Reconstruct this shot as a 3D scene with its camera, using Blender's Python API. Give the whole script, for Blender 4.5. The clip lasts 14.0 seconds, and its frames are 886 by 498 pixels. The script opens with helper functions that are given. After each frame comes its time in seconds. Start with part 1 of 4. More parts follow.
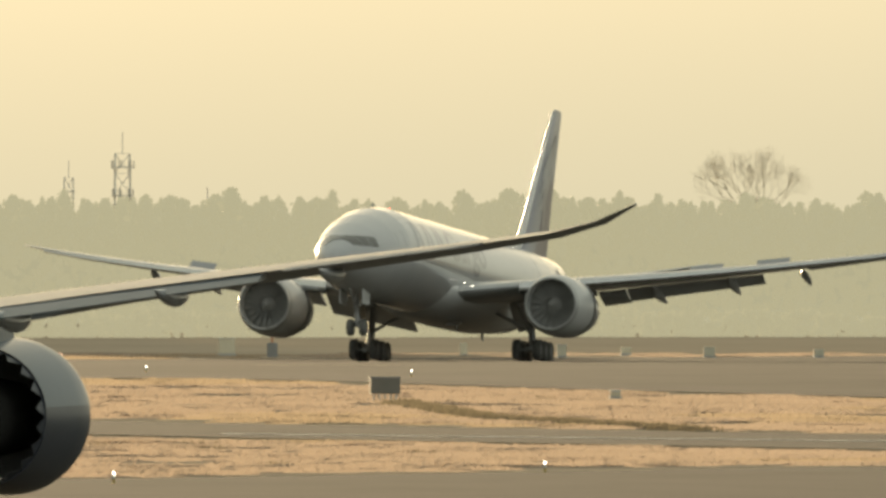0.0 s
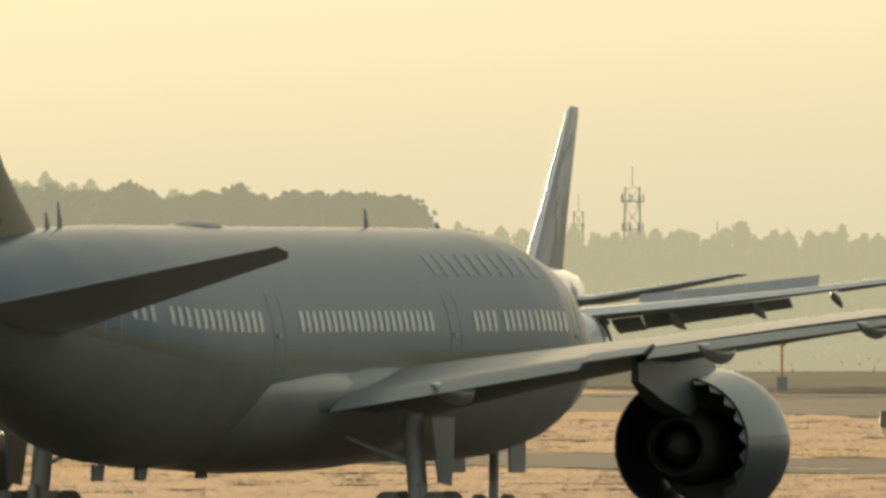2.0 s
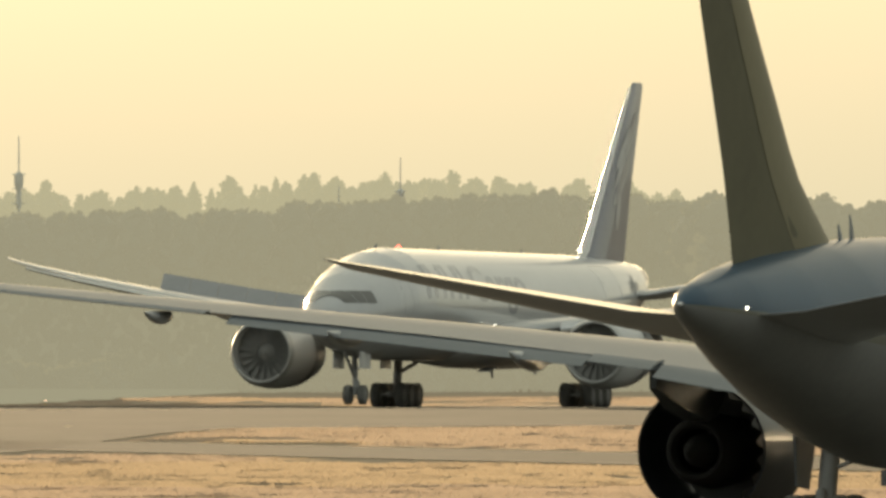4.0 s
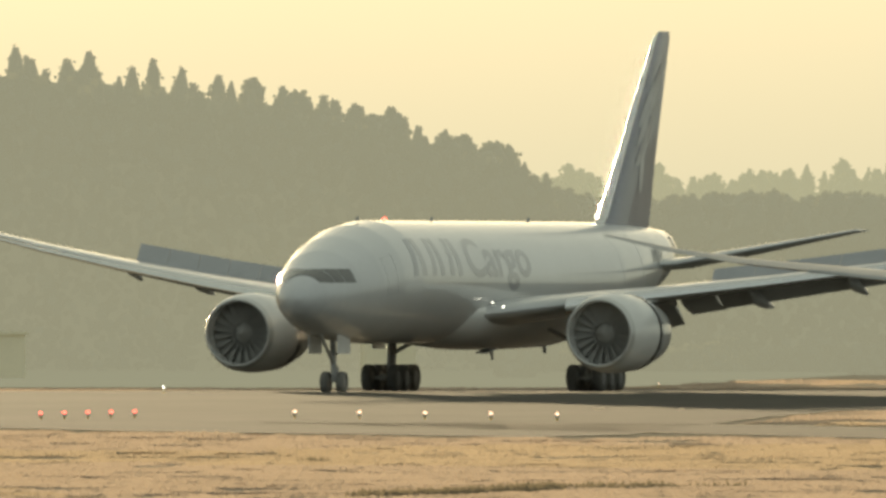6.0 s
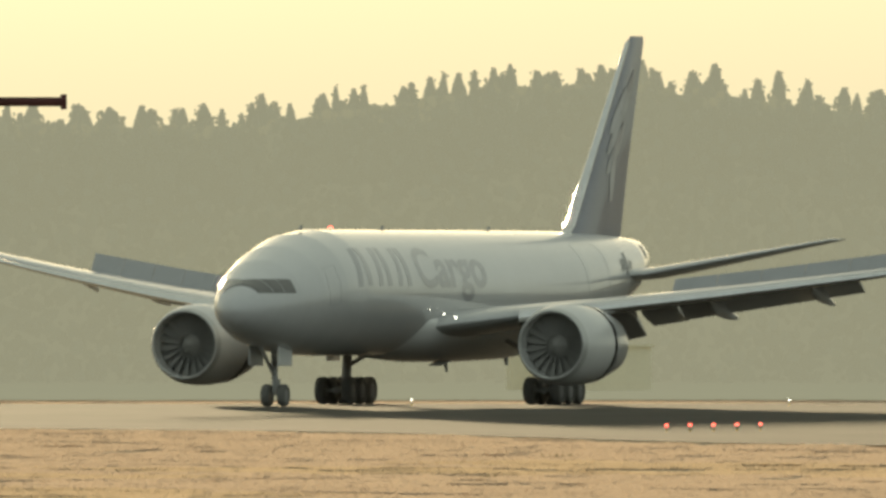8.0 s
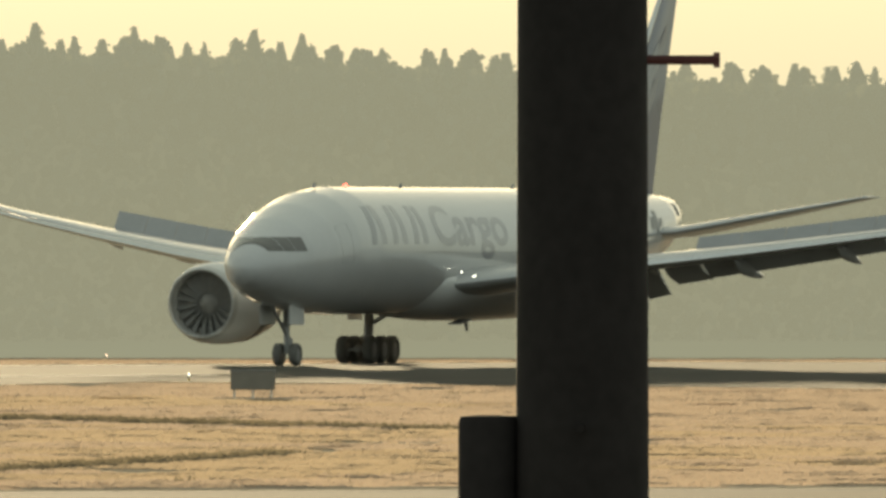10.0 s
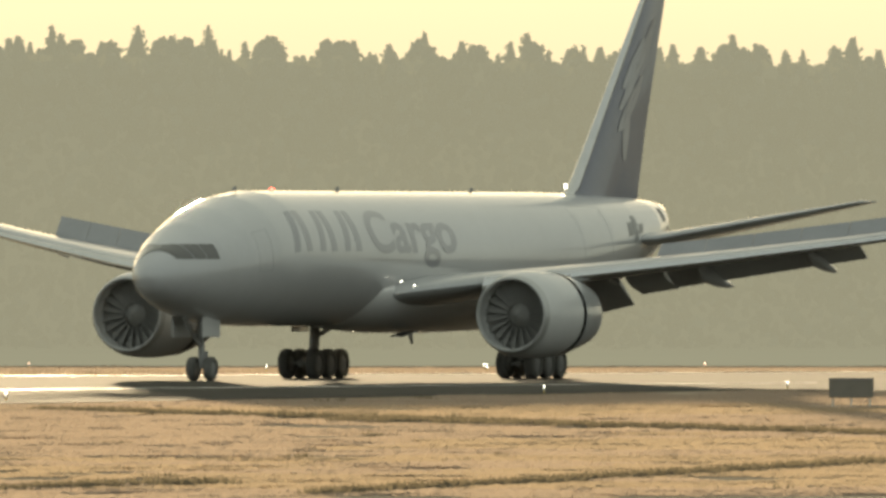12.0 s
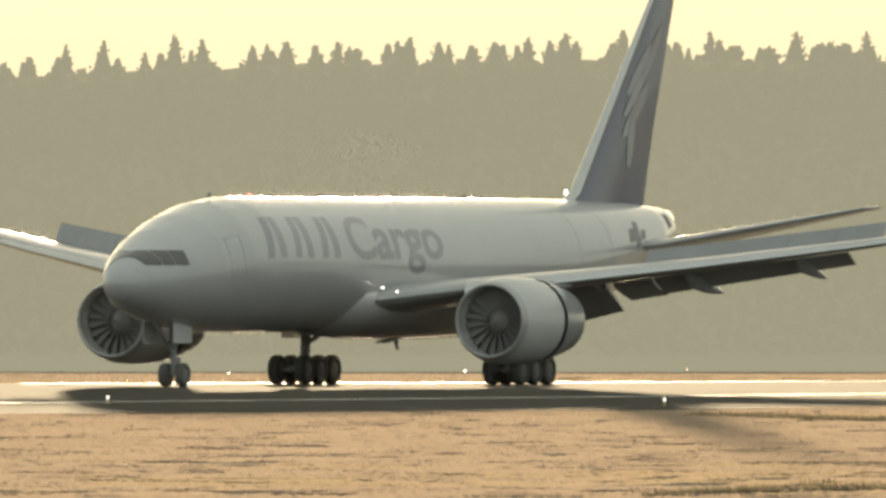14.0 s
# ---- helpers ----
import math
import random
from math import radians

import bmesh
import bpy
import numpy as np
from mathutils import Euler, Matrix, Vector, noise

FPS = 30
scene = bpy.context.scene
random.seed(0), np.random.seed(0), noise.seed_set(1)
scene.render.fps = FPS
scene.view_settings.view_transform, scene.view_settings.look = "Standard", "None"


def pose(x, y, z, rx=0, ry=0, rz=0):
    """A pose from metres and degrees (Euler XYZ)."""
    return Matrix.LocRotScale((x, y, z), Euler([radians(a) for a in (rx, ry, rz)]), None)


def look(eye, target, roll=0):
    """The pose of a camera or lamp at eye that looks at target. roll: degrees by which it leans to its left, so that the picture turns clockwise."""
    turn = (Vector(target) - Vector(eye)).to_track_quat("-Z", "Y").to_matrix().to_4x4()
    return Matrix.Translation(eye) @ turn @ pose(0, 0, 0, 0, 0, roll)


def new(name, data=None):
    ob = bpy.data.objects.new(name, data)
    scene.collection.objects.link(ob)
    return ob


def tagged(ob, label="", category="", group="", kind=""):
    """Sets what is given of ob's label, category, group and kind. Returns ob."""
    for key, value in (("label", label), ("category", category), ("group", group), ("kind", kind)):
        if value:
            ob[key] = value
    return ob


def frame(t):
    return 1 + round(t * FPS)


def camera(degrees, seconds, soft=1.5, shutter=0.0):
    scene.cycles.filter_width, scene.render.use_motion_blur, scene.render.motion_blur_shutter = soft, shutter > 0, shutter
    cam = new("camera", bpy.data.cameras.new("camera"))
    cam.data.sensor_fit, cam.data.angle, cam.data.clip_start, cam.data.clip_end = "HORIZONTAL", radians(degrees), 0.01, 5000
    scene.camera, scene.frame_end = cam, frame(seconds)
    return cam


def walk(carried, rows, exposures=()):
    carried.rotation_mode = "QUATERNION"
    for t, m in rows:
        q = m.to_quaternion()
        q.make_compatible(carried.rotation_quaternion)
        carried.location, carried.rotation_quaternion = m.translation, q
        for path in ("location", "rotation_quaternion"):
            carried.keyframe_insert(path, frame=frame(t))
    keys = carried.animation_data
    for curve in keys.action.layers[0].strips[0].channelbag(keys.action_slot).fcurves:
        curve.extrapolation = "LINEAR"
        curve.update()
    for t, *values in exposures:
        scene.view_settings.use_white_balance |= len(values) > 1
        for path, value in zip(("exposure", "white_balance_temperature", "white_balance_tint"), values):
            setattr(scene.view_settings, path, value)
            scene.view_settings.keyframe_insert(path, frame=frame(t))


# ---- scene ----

# ---- camera: a long lens on a tripod, seven metres over the field ----
cam = camera(2.0, 14.0, soft=3.2)
EYE = (0, 0, 7.0)
# seconds, bearing to the right of +Y, tilt up (degrees)
PAN = [(0, 4.7199, .014), (.5, 4.4303, .0217), (1, 4.1586, .0472), (1.5, 3.943, .0587), (2, 3.569, .0905), (2.5, 3.2700, .1095),
       (3, 2.8842, .1314), (3.5, 2.5423, .1378), (4, 2.2477, .1135), (4.2, 2.1239, .1008), (6.3, .6646, .0651), (6.5, .5421, .0561),
       (6.7, .4299, .0549), (7, .2169, .0816), (7.2, .06, .1046), (9.3, -1.4963, .0612), (9.5, -1.6443, .0281), (10, -2.0232, .0077),
       (10.5, -2.3102, .0268), (11, -2.6151, .0651), (11.5, -2.9442, .0842), (12, -3.3741, 0.0255), (12.5, -3.795, -0.0013),
       (13, -4.1637, 0.0255), (13.5, -4.5132, 0.0625), (14, -4.8602, .0395)]
walk(cam, [(t, pose(*EYE, 90 + tilt, 0, -b)) for t, b, tilt in PAN],
     exposures=[(0, 0.15, 7000, 9), (4.2, 0.15, 7000, 9), (6.3, 0.08, 6750, 4), (9.3, 0.1, 6700, 3), (11, 0.1, 6700, 3), (12, 0.14, 6800, 7), (13, 0.14, 6900, 10), (14, 0.24, 6750, 9)])

# ---- light: a low hazy sun ahead of the camera ----
SUN_AZ, SUN_EL = -5.0, 2.6
sx, sy, sz = math.sin(radians(SUN_AZ)) * math.cos(radians(SUN_EL)), math.cos(radians(SUN_AZ)) * math.cos(radians(SUN_EL)), math.sin(radians(SUN_EL))
sun = new("sun", bpy.data.lights.new("sun", "SUN"))
sun.data.energy, sun.data.angle, sun.data.color = 5.0, radians(0.6), (1.0, .78, .50)
sun.matrix_world = look((sx * 100, sy * 100, sz * 100), (0, 0, 0))
world = bpy.data.worlds.new("world")
scene.world = world
world.use_nodes = True
wn = world.node_tree.nodes
wl = world.node_tree.links
wn.clear()
sky = wn.new("ShaderNodeTexSky")
sky.sky_type, sky.sun_disc = "NISHITA", False
sky.sun_elevation, sky.sun_rotation = radians(SUN_EL), radians(SUN_AZ)
sky.air_density, sky.dust_density, sky.ozone_density = .4, 4.0, 1.0
bg = wn.new("ShaderNodeBackground")
bg.inputs["Strength"].default_value = 0.05
haze = wn.new("ShaderNodeBackground")
toward, spread, tone = wn.new("ShaderNodeTexCoord"), wn.new("ShaderNodeVectorMath"), wn.new("ShaderNodeValToRGB")
spread.operation = "DOT_PRODUCT"
spread.inputs[1].default_value = (sx, sy, sz)
tone.color_ramp.elements[0].position, tone.color_ramp.elements[0].color = .0, (.415, .452, .415, 1)
tone.color_ramp.elements[1].position, tone.color_ramp.elements[1].color = .92, (.43, .45, .36, 1)
wl.new(toward.outputs["Generated"], spread.inputs[0])
wl.new(spread.outputs["Value"], tone.inputs[0])
wl.new(tone.outputs[0], haze.inputs["Color"])
haze.inputs["Strength"].default_value = 1.0
add = wn.new("ShaderNodeAddShader")
wo = wn.new("ShaderNodeOutputWorld")
wl.new(sky.outputs[0], bg.inputs["Color"])
wl.new(bg.outputs[0], add.inputs[0])
wl.new(haze.outputs[0], add.inputs[1])
wl.new(add.outputs[0], wo.inputs[0])


# ---- materials ----
def material(name, color, rough=.5, metal=0.0, vary=.12, scale=1.0, bump=0.0, bscale=20.0, coat=0.0, stretch=(1, 1, 1), color2=None, space="Object", spec=.5, coat_rough=.12):
    m = bpy.data.materials.new(name)
    m.use_nodes = True
    n, l = m.node_tree.nodes, m.node_tree.links
    b = n["Principled BSDF"]
    b.inputs["Roughness"].default_value, b.inputs["Metallic"].default_value = rough, metal
    b.inputs["Coat Weight"].default_value, b.inputs["Coat Roughness"].default_value = coat, coat_rough
    b.inputs["Specular IOR Level"].default_value = spec
    tc, mp = n.new("ShaderNodeTexCoord"), n.new("ShaderNodeMapping")
    mp.inputs["Scale"].default_value = stretch
    l.new(tc.outputs[space], mp.inputs[0])
    big, fine = n.new("ShaderNodeTexNoise"), n.new("ShaderNodeTexNoise")
    big.inputs["Scale"].default_value, fine.inputs["Scale"].default_value = scale, scale * 9
    big.inputs["Detail"].default_value = fine.inputs["Detail"].default_value = 5
    for q in (big, fine):
        l.new(mp.outputs[0], q.inputs["Vector"])
    mix = n.new("ShaderNodeMix")
    mix.data_type, mix.blend_type = "FLOAT", "MIX"
    mix.inputs[0].default_value = .4
    l.new(big.outputs[0], mix.inputs[2])
    l.new(fine.outputs[0], mix.inputs[3])
    ramp = n.new("ShaderNodeValToRGB")
    c2 = color2 or tuple(c * (1 + vary) for c in color)
    c1 = tuple(c * (1 - vary) for c in color) if not color2 else color
    ramp.color_ramp.elements[0].position, ramp.color_ramp.elements[1].position = .32, .68
    ramp.color_ramp.elements[0].color, ramp.color_ramp.elements[1].color = (*c1, 1), (*c2, 1)
    l.new(mix.outputs[0], ramp.inputs[0])
    l.new(ramp.outputs[0], b.inputs["Base Color"])
    if bump:
        bp, bt = n.new("ShaderNodeBump"), n.new("ShaderNodeTexNoise")
        bt.inputs["Scale"].default_value, bp.inputs["Strength"].default_value = bscale, bump
        l.new(mp.outputs[0], bt.inputs["Vector"])
        l.new(bt.outputs[0], bp.inputs["Height"])
        l.new(bp.outputs[0], b.inputs["Normal"])
    return m


def leafy(name, c1, c2, through_c, amount, rough=.7):
    """Thin leaves or blades: they reflect and also let light through."""
    m = material(name, c1, rough, color2=c2, scale=.35)
    n, l = m.node_tree.nodes, m.node_tree.links
    b, out = n["Principled BSDF"], n["Material Output"]
    tr, mx = n.new("ShaderNodeBsdfTranslucent"), n.new("ShaderNodeMixShader")
    tr.inputs[0].default_value = (*through_c, 1)
    mx.inputs[0].default_value = amount
    l.new(b.outputs[0], mx.inputs[1])
    l.new(tr.outputs[0], mx.inputs[2])
    l.new(mx.outputs[0], out.inputs[0])
    return m


def by_island(m, amount):
    """Each separate piece a little lighter or darker than the next."""
    n, l = m.node_tree.nodes, m.node_tree.links
    geo, mr = n.new("ShaderNodeNewGeometry"), n.new("ShaderNodeMapRange")
    mr.inputs["To Min"].default_value, mr.inputs["To Max"].default_value = 1 - amount, 1 + amount
    l.new(geo.outputs["Random Per Island"], mr.inputs["Value"])
    for node in [q for q in n if q.type in ("BSDF_PRINCIPLED", "BSDF_TRANSLUCENT")]:
        sock = node.inputs["Base Color" if node.type == "BSDF_PRINCIPLED" else "Color"]
        mul = n.new("ShaderNodeVectorMath")
        mul.operation = "SCALE"
        if sock.links:
            l.new(sock.links[0].from_socket, mul.inputs[0])
        else:
            mul.inputs[0].default_value = sock.default_value[:3]
        l.new(mr.outputs[0], mul.inputs["Scale"])
        l.new(mul.outputs[0], sock)
    return m


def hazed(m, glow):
    """The woods are the distant backdrop: haze is painted in as even emission."""
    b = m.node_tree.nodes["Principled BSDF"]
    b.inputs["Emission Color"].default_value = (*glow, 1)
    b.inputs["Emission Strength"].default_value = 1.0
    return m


def glowing(name, color, power):
    m = bpy.data.materials.new(name)
    m.use_nodes = True
    b = m.node_tree.nodes["Principled BSDF"]
    b.inputs["Base Color"].default_value = (*color, 1)
    b.inputs["Emission Color"].default_value = (*color, 1)
    b.inputs["Emission Strength"].default_value = power
    return m


M_WHITE = material("white_aircraft_paint", (.57, .575, .575), .34, vary=.04, scale=.5, coat=1.0, coat_rough=.07)
M_GREY = material("grey_wing_paint", (.46, .47, .47), .30, vary=.07, scale=.6, coat=.5, coat_rough=.06)
M_WING = material("jet_wing_paint", (.145, .165, .18), .4, vary=.08, scale=.6, coat=.15, coat_rough=.08, spec=.4)
M_DGREY = material("dark_grey_paint", (.27, .275, .27), .45, vary=.1, scale=.8)
M_SPOILER = material("spoiler_paint", (.36, .365, .37), .42, vary=.08, scale=.8)
# Fin and title navy washed towards grey: haze is put into the base colours.
M_NAVY = material("navy_paint", (.17, .18, .23), .3, vary=.1, scale=.6, coat=.5, coat_rough=.05)
M_TITLE = material("haze_washed_navy", (.29, .295, .32), .34, vary=.06, scale=.8, coat=1.0, coat_rough=.045)
M_SILVERBLUE = material("grey_blue_paint", (.034, .078, .125), .38, vary=.07, scale=.5, coat=.15, coat_rough=.06, spec=.35)
# Belly colour raised to stand in for haze over its shaded underside.
M_BELLY = material("haze_lifted_belly_paint", (.23, .23, .22), .4, vary=.12, scale=.5, coat=.2, coat_rough=.08)
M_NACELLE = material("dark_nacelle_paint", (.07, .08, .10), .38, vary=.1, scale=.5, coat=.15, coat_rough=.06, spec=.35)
# Exhaust core and plug darkened: the nozzle's inner shade is painted in.
M_EXHAUST_SHADE = material("shaded_exhaust", (.05, .049, .046), .9, vary=.15, spec=.1)
M_FAINT_TITLE = material("faint_title_paint", (.05, .098, .145), .38, vary=.2, scale=2, coat=.15, coat_rough=.06)
M_TAN = material("pale_stripe_paint", (.17, .165, .13), .35, vary=.06, coat=.1)
M_FINBLUE = material("olive_gold_fin_paint", (.115, .105, .06), .5, vary=.14, scale=.3, coat=.0, spec=.25)
M_FINPALE = material("pale_gold_fin_paint", (.20, .175, .10), .5, vary=.1, scale=.3, coat=.0, spec=.3)
M_METAL = material("bare_metal", (.66, .66, .65), .14, 1.0, vary=.06)
# Gear, tyres, ducts, fan, cockpit glass: base colours lifted to imitate distance haze.
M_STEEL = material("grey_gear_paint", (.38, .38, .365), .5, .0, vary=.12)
M_RUBBER = material("haze_lifted_tyre_rubber", (.17, .165, .15), .85, vary=.15, scale=4)
M_DARK = material("haze_lifted_duct_lining", (.28, .275, .26), .75, vary=.08)
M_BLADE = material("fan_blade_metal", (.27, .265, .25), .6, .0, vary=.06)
M_GLASS = material("cockpit_glass", (.11, .108, .10), .1, vary=.05, coat=1, coat_rough=.03)
M_PANE = material("cabin_window_pane", (.20, .225, .235), .12, vary=.06, coat=.5)
M_SOIL = material("dry_grass_ground", (.40, .325, .24), 1.0, scale=.02, color2=(.50, .405, .30), bump=.4, bscale=1.2, stretch=(1, .25, 1), spec=.0)
M_ASPHALT = material("airfield_asphalt", (.068, .064, .055), .95, scale=.03, color2=(.098, .092, .079), stretch=(1, .3, 1), bump=.12, bscale=8, spec=.009)
M_LINE = material("white_marking", (.75, .73, .68), .5, vary=.1, scale=.2)
M_GRASS = leafy("dry_grass_blades", (.40, .33, .265), (.45, .37, .295), (.455, .365, .29), .57)
M_GRASSD = leafy("green_brown_blades", (.35, .285, .21), (.41, .335, .245), (.46, .37, .27), .6)
M_WEED = leafy("ditch_weeds", (.16, .14, .095), (.21, .18, .125), (.24, .20, .135), .5)
M_LEAF = leafy("haze_glow_leaves", (.05, .055, .035), (.065, .068, .042), (.09, .09, .055), .2)
M_LEAFFAR = leafy("far_haze_glow_leaves", (.07, .075, .05), (.085, .088, .058), (.11, .105, .07), .2)
# Bark paled: haze on the distant tree is put into its colour.
M_BARK = material("haze_paled_bark", (.52, .46, .37), .9, vary=.2, bump=.4)
M_HILL = material("haze_glow_hillside", (.05, .055, .035), .95, color2=(.065, .068, .042), scale=.05, bump=.3, bscale=.8, spec=.0)
by_island(M_GRASS, .05)
by_island(M_GRASSD, .06)
by_island(M_WEED, .2)
# Emission levels that imitate haze over the near and far woods.
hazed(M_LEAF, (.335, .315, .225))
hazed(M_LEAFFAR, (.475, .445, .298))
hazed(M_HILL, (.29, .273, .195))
M_HILLFAR = hazed(material("far_haze_glow_hillside", (.10, .105, .07), .9, color2=(.13, .13, .09), scale=.05), (.345, .322, .216))
# Far steel, concrete and hut walls paled: haze is put into the colours.
M_GALV = material("haze_paled_galvanised_steel", (.66, .65, .60), .6, .0, vary=.12)
M_CONC = material("pale_concrete", (.50, .49, .45), .8, vary=.12, scale=.3)
M_HUT = material("haze_paled_hut_wall", (.74, .68, .52), .85, vary=.06, scale=.5)
M_SIGN = material("sign_board_back", (.19, .18, .155), .6, vary=.12, scale=2)
# Pole colour near black: its backlit shade is put into the base colour.
M_POLE = material("backlit_pole_shade", (.020, .018, .018), .8, vary=.35, scale=3, bump=.15, bscale=30, spec=.15)
M_COWLTOP = material("grey_blue_cowl_top", (.075, .115, .15), .34, vary=.08, scale=.5, coat=.25, coat_rough=.05, spec=.4)
M_FAIRING = material("pale_grey_fairing_paint", (.14, .155, .165), .42, vary=.18, scale=.7, coat=.05)
M_BOLT = material("rusty_red_bolt_paint", (.075, .018, .016), .7, vary=.2, scale=6)
M_STROKE = material("pale_grey_stroke_paint", (.40, .405, .43), .34, vary=.06, scale=.8, coat=.5, coat_rough=.05)
M_LIP = material("dull_inlet_metal", (.55, .55, .53), .4, .4, vary=.06)
# Paler copy of the white paint, offsetting shade and haze on low parts.
M_WHITE_LIFTED = material("lifted_white_paint", (.68, .68, .665), .42, vary=.04, scale=.5, coat=.35, coat_rough=.09)
# Orange dulled: haze before the far mast is put into its colour.
M_ORANGE = material("haze_dulled_orange_paint", (.55, .26, .15), .6)
M_YELLOW = material("yellow_paint", (.6, .42, .1), .5)
L_WHITE = glowing("lamp_white", (1, .95, .82), 6)
L_RED = glowing("lamp_red", (1, .12, .08), 5)
L_WARM = glowing("lamp_warm", (1, .62, .42), 3)


# ---- mesh helpers ----
def part(name, bm, mat, parent=None, label="", smooth=True):
    bmesh.ops.recalc_face_normals(bm, faces=bm.faces)
    me = bpy.data.meshes.new(name)
    for f in bm.faces:
        f.smooth = smooth
    bm.to_mesh(me)
    bm.free()
    if smooth:
        me.set_sharp_from_angle(angle=radians(38))
    me.materials.append(mat)
    ob = new(name, me)
    ob.parent = parent
    if label:
        tagged(ob, label)
    return ob


def thing(name, label, category, group="", m=None):
    ob = new(name)
    ob.empty_display_size = .5
    if m is not None:
        ob.matrix_world = m
    return tagged(ob, label, category, group)


def loft(rings, closed=True, caps=True, bm=None):
    bm = bm or bmesh.new()
    vs = [[bm.verts.new(p) for p in r] for r in rings]
    n = len(vs[0])
    for a, b in zip(vs, vs[1:]):
        for i in range(n if closed else n - 1):
            j = (i + 1) % n
            bm.faces.new((a[i], a[j], b[j], b[i]))
    if caps and closed:
        bm.faces.new(vs[0])
        bm.faces.new(vs[-1])
    return bm


def revolve(profile, n=40, center=(0, 0), bm=None, axis="x", caps=False):
    """profile of (along, radius); turned about the x axis through (y, z) = center, or about z or y."""
    rings = []
    for a, r in profile:
        ring = []
        for i in range(n):
            c, s = math.cos(2 * math.pi * i / n), math.sin(2 * math.pi * i / n)
            ring.append({"x": (a, center[0] + r * c, center[1] + r * s), "z": (center[0] + r * c, center[1] + r * s, a),
                         "y": (center[0] + r * c, a, center[1] + r * s)}[axis])
        rings.append(ring)
    return loft(rings, caps=caps, bm=bm)


def tube(p, q, r, n=10, r2=None, bm=None):
    p, q = Vector(p), Vector(q)
    d = (q - p).normalized()
    a = d.orthogonal().normalized()
    b = d.cross(a)
    r2 = r if r2 is None else r2
    return loft([[o + (a * math.cos(2 * math.pi * i / n) + b * math.sin(2 * math.pi * i / n)) * k for i in range(n)] for o, k in ((p, r), (q, r2))], bm=bm)


def box(cx, cy, cz, lx, ly, lz, m=None, bm=None, bevel=0.0):
    own = bmesh.new()
    bmesh.ops.create_cube(own, size=1, matrix=Matrix.Translation((cx, cy, cz)) @ Matrix.Diagonal((lx, ly, lz, 1)))
    if bevel:
        bmesh.ops.bevel(own, geom=own.edges[:], offset=bevel, segments=2, affect="EDGES")
    if m is not None:
        own.transform(m)
    if bm is None:
        return own
    me = bpy.data.meshes.new("tmp")
    own.to_mesh(me)
    own.free()
    bm.from_mesh(me)
    bpy.data.meshes.remove(me)
    return bm


class Body:
    """A fuselage: rows of (x, centre height, half width, half height), x forward."""

    def __init__(self, rows):
        self.rows = np.array(sorted(rows))

    def at(self, u, phi, off=0.0):
        r = self.rows
        z, a, b = (float(np.interp(u, r[:, 0], r[:, k])) for k in (1, 2, 3))
        return (u, (a + off) * math.cos(phi), z + (b + off) * math.sin(phi))

    def shell(self, u0, u1, p0=0, p1=360, n=48, dense=70):
        us = sorted({*[u for u in self.rows[:, 0] if u0 <= u <= u1], *np.linspace(u0, u1, dense).tolist()})
        full = p1 - p0 >= 360
        ang = [radians(p0 + (p1 - p0) * i / n) for i in range(n if full else n + 1)]
        return loft([[self.at(u, a) for a in ang] for u in us], closed=full, caps=full)

    def pane(self, u0, u1, z0, z1, side, n=6):
        """A cockpit pane between two heights."""
        bm = bmesh.new()
        rows = []
        for depth in (.015, -.04):
            cols = []
            for i in range(n + 1):
                u = u0 + (u1 - u0) * i / n
                zc, rz = (float(np.interp(u, self.rows[:, 0], self.rows[:, k])) for k in (1, 3))
                p0, p1 = (math.asin(max(-1, min(1, (z - zc) / rz))) for z in (z0, z1))
                col = [self.at(u, p0 + (p1 - p0) * j / n, depth) for j in range(n + 1)]
                cols.append([bm.verts.new((x, y * side, z)) for x, y, z in col])
            rows.append(cols)
        for cols in rows:
            for p, q in zip(cols, cols[1:]):
                for j in range(n):
                    bm.faces.new((p[j], p[j + 1], q[j + 1], q[j]))
        return bm

    def patch(self, u0, u1, p0, p1, off=.012, nu=6, npz=6, lean=0.0, bm=None):
        """A thin plate that follows the skin between two stations and two angles. lean shifts the upper edge aft."""
        bm = bm or bmesh.new()
        grid = []
        for depth in (off, -.03):
            grid.append([[bm.verts.new(self.at(u0 + (u1 - u0) * i / nu - lean * j / npz, radians(p0 + (p1 - p0) * j / npz), depth))
                          for j in range(npz + 1)] for i in range(nu + 1)])
        g, h = grid
        for i in range(nu):
            for j in range(npz):
                bm.faces.new((g[i][j], g[i + 1][j], g[i + 1][j + 1], g[i][j + 1]))
        rim = [(i, 0) for i in range(nu)] + [(nu, j) for j in range(npz)] + [(i, npz) for i in range(nu, 0, -1)] + [(0, j) for j in range(npz, 0, -1)]
        for a, b in zip(rim, rim[1:] + rim[:1]):
            bm.faces.new((g[a[0]][a[1]], h[a[0]][a[1]], h[b[0]][b[1]], g[b[0]][b[1]]))
        bmesh.ops.delete(bm, geom=[v for v in bm.verts if not v.link_faces], context="VERTS")
        return bm


FOIL = [(0, 0), (.012, .22), (.05, .48), (.13, .78), (.28, 1.0), (.45, .95), (.65, .65), (.85, .28), (1, .03),
        (1, -.03), (.85, -.16), (.65, -.38), (.45, -.62), (.28, -.72), (.13, -.60), (.05, -.38), (.012, -.2)]


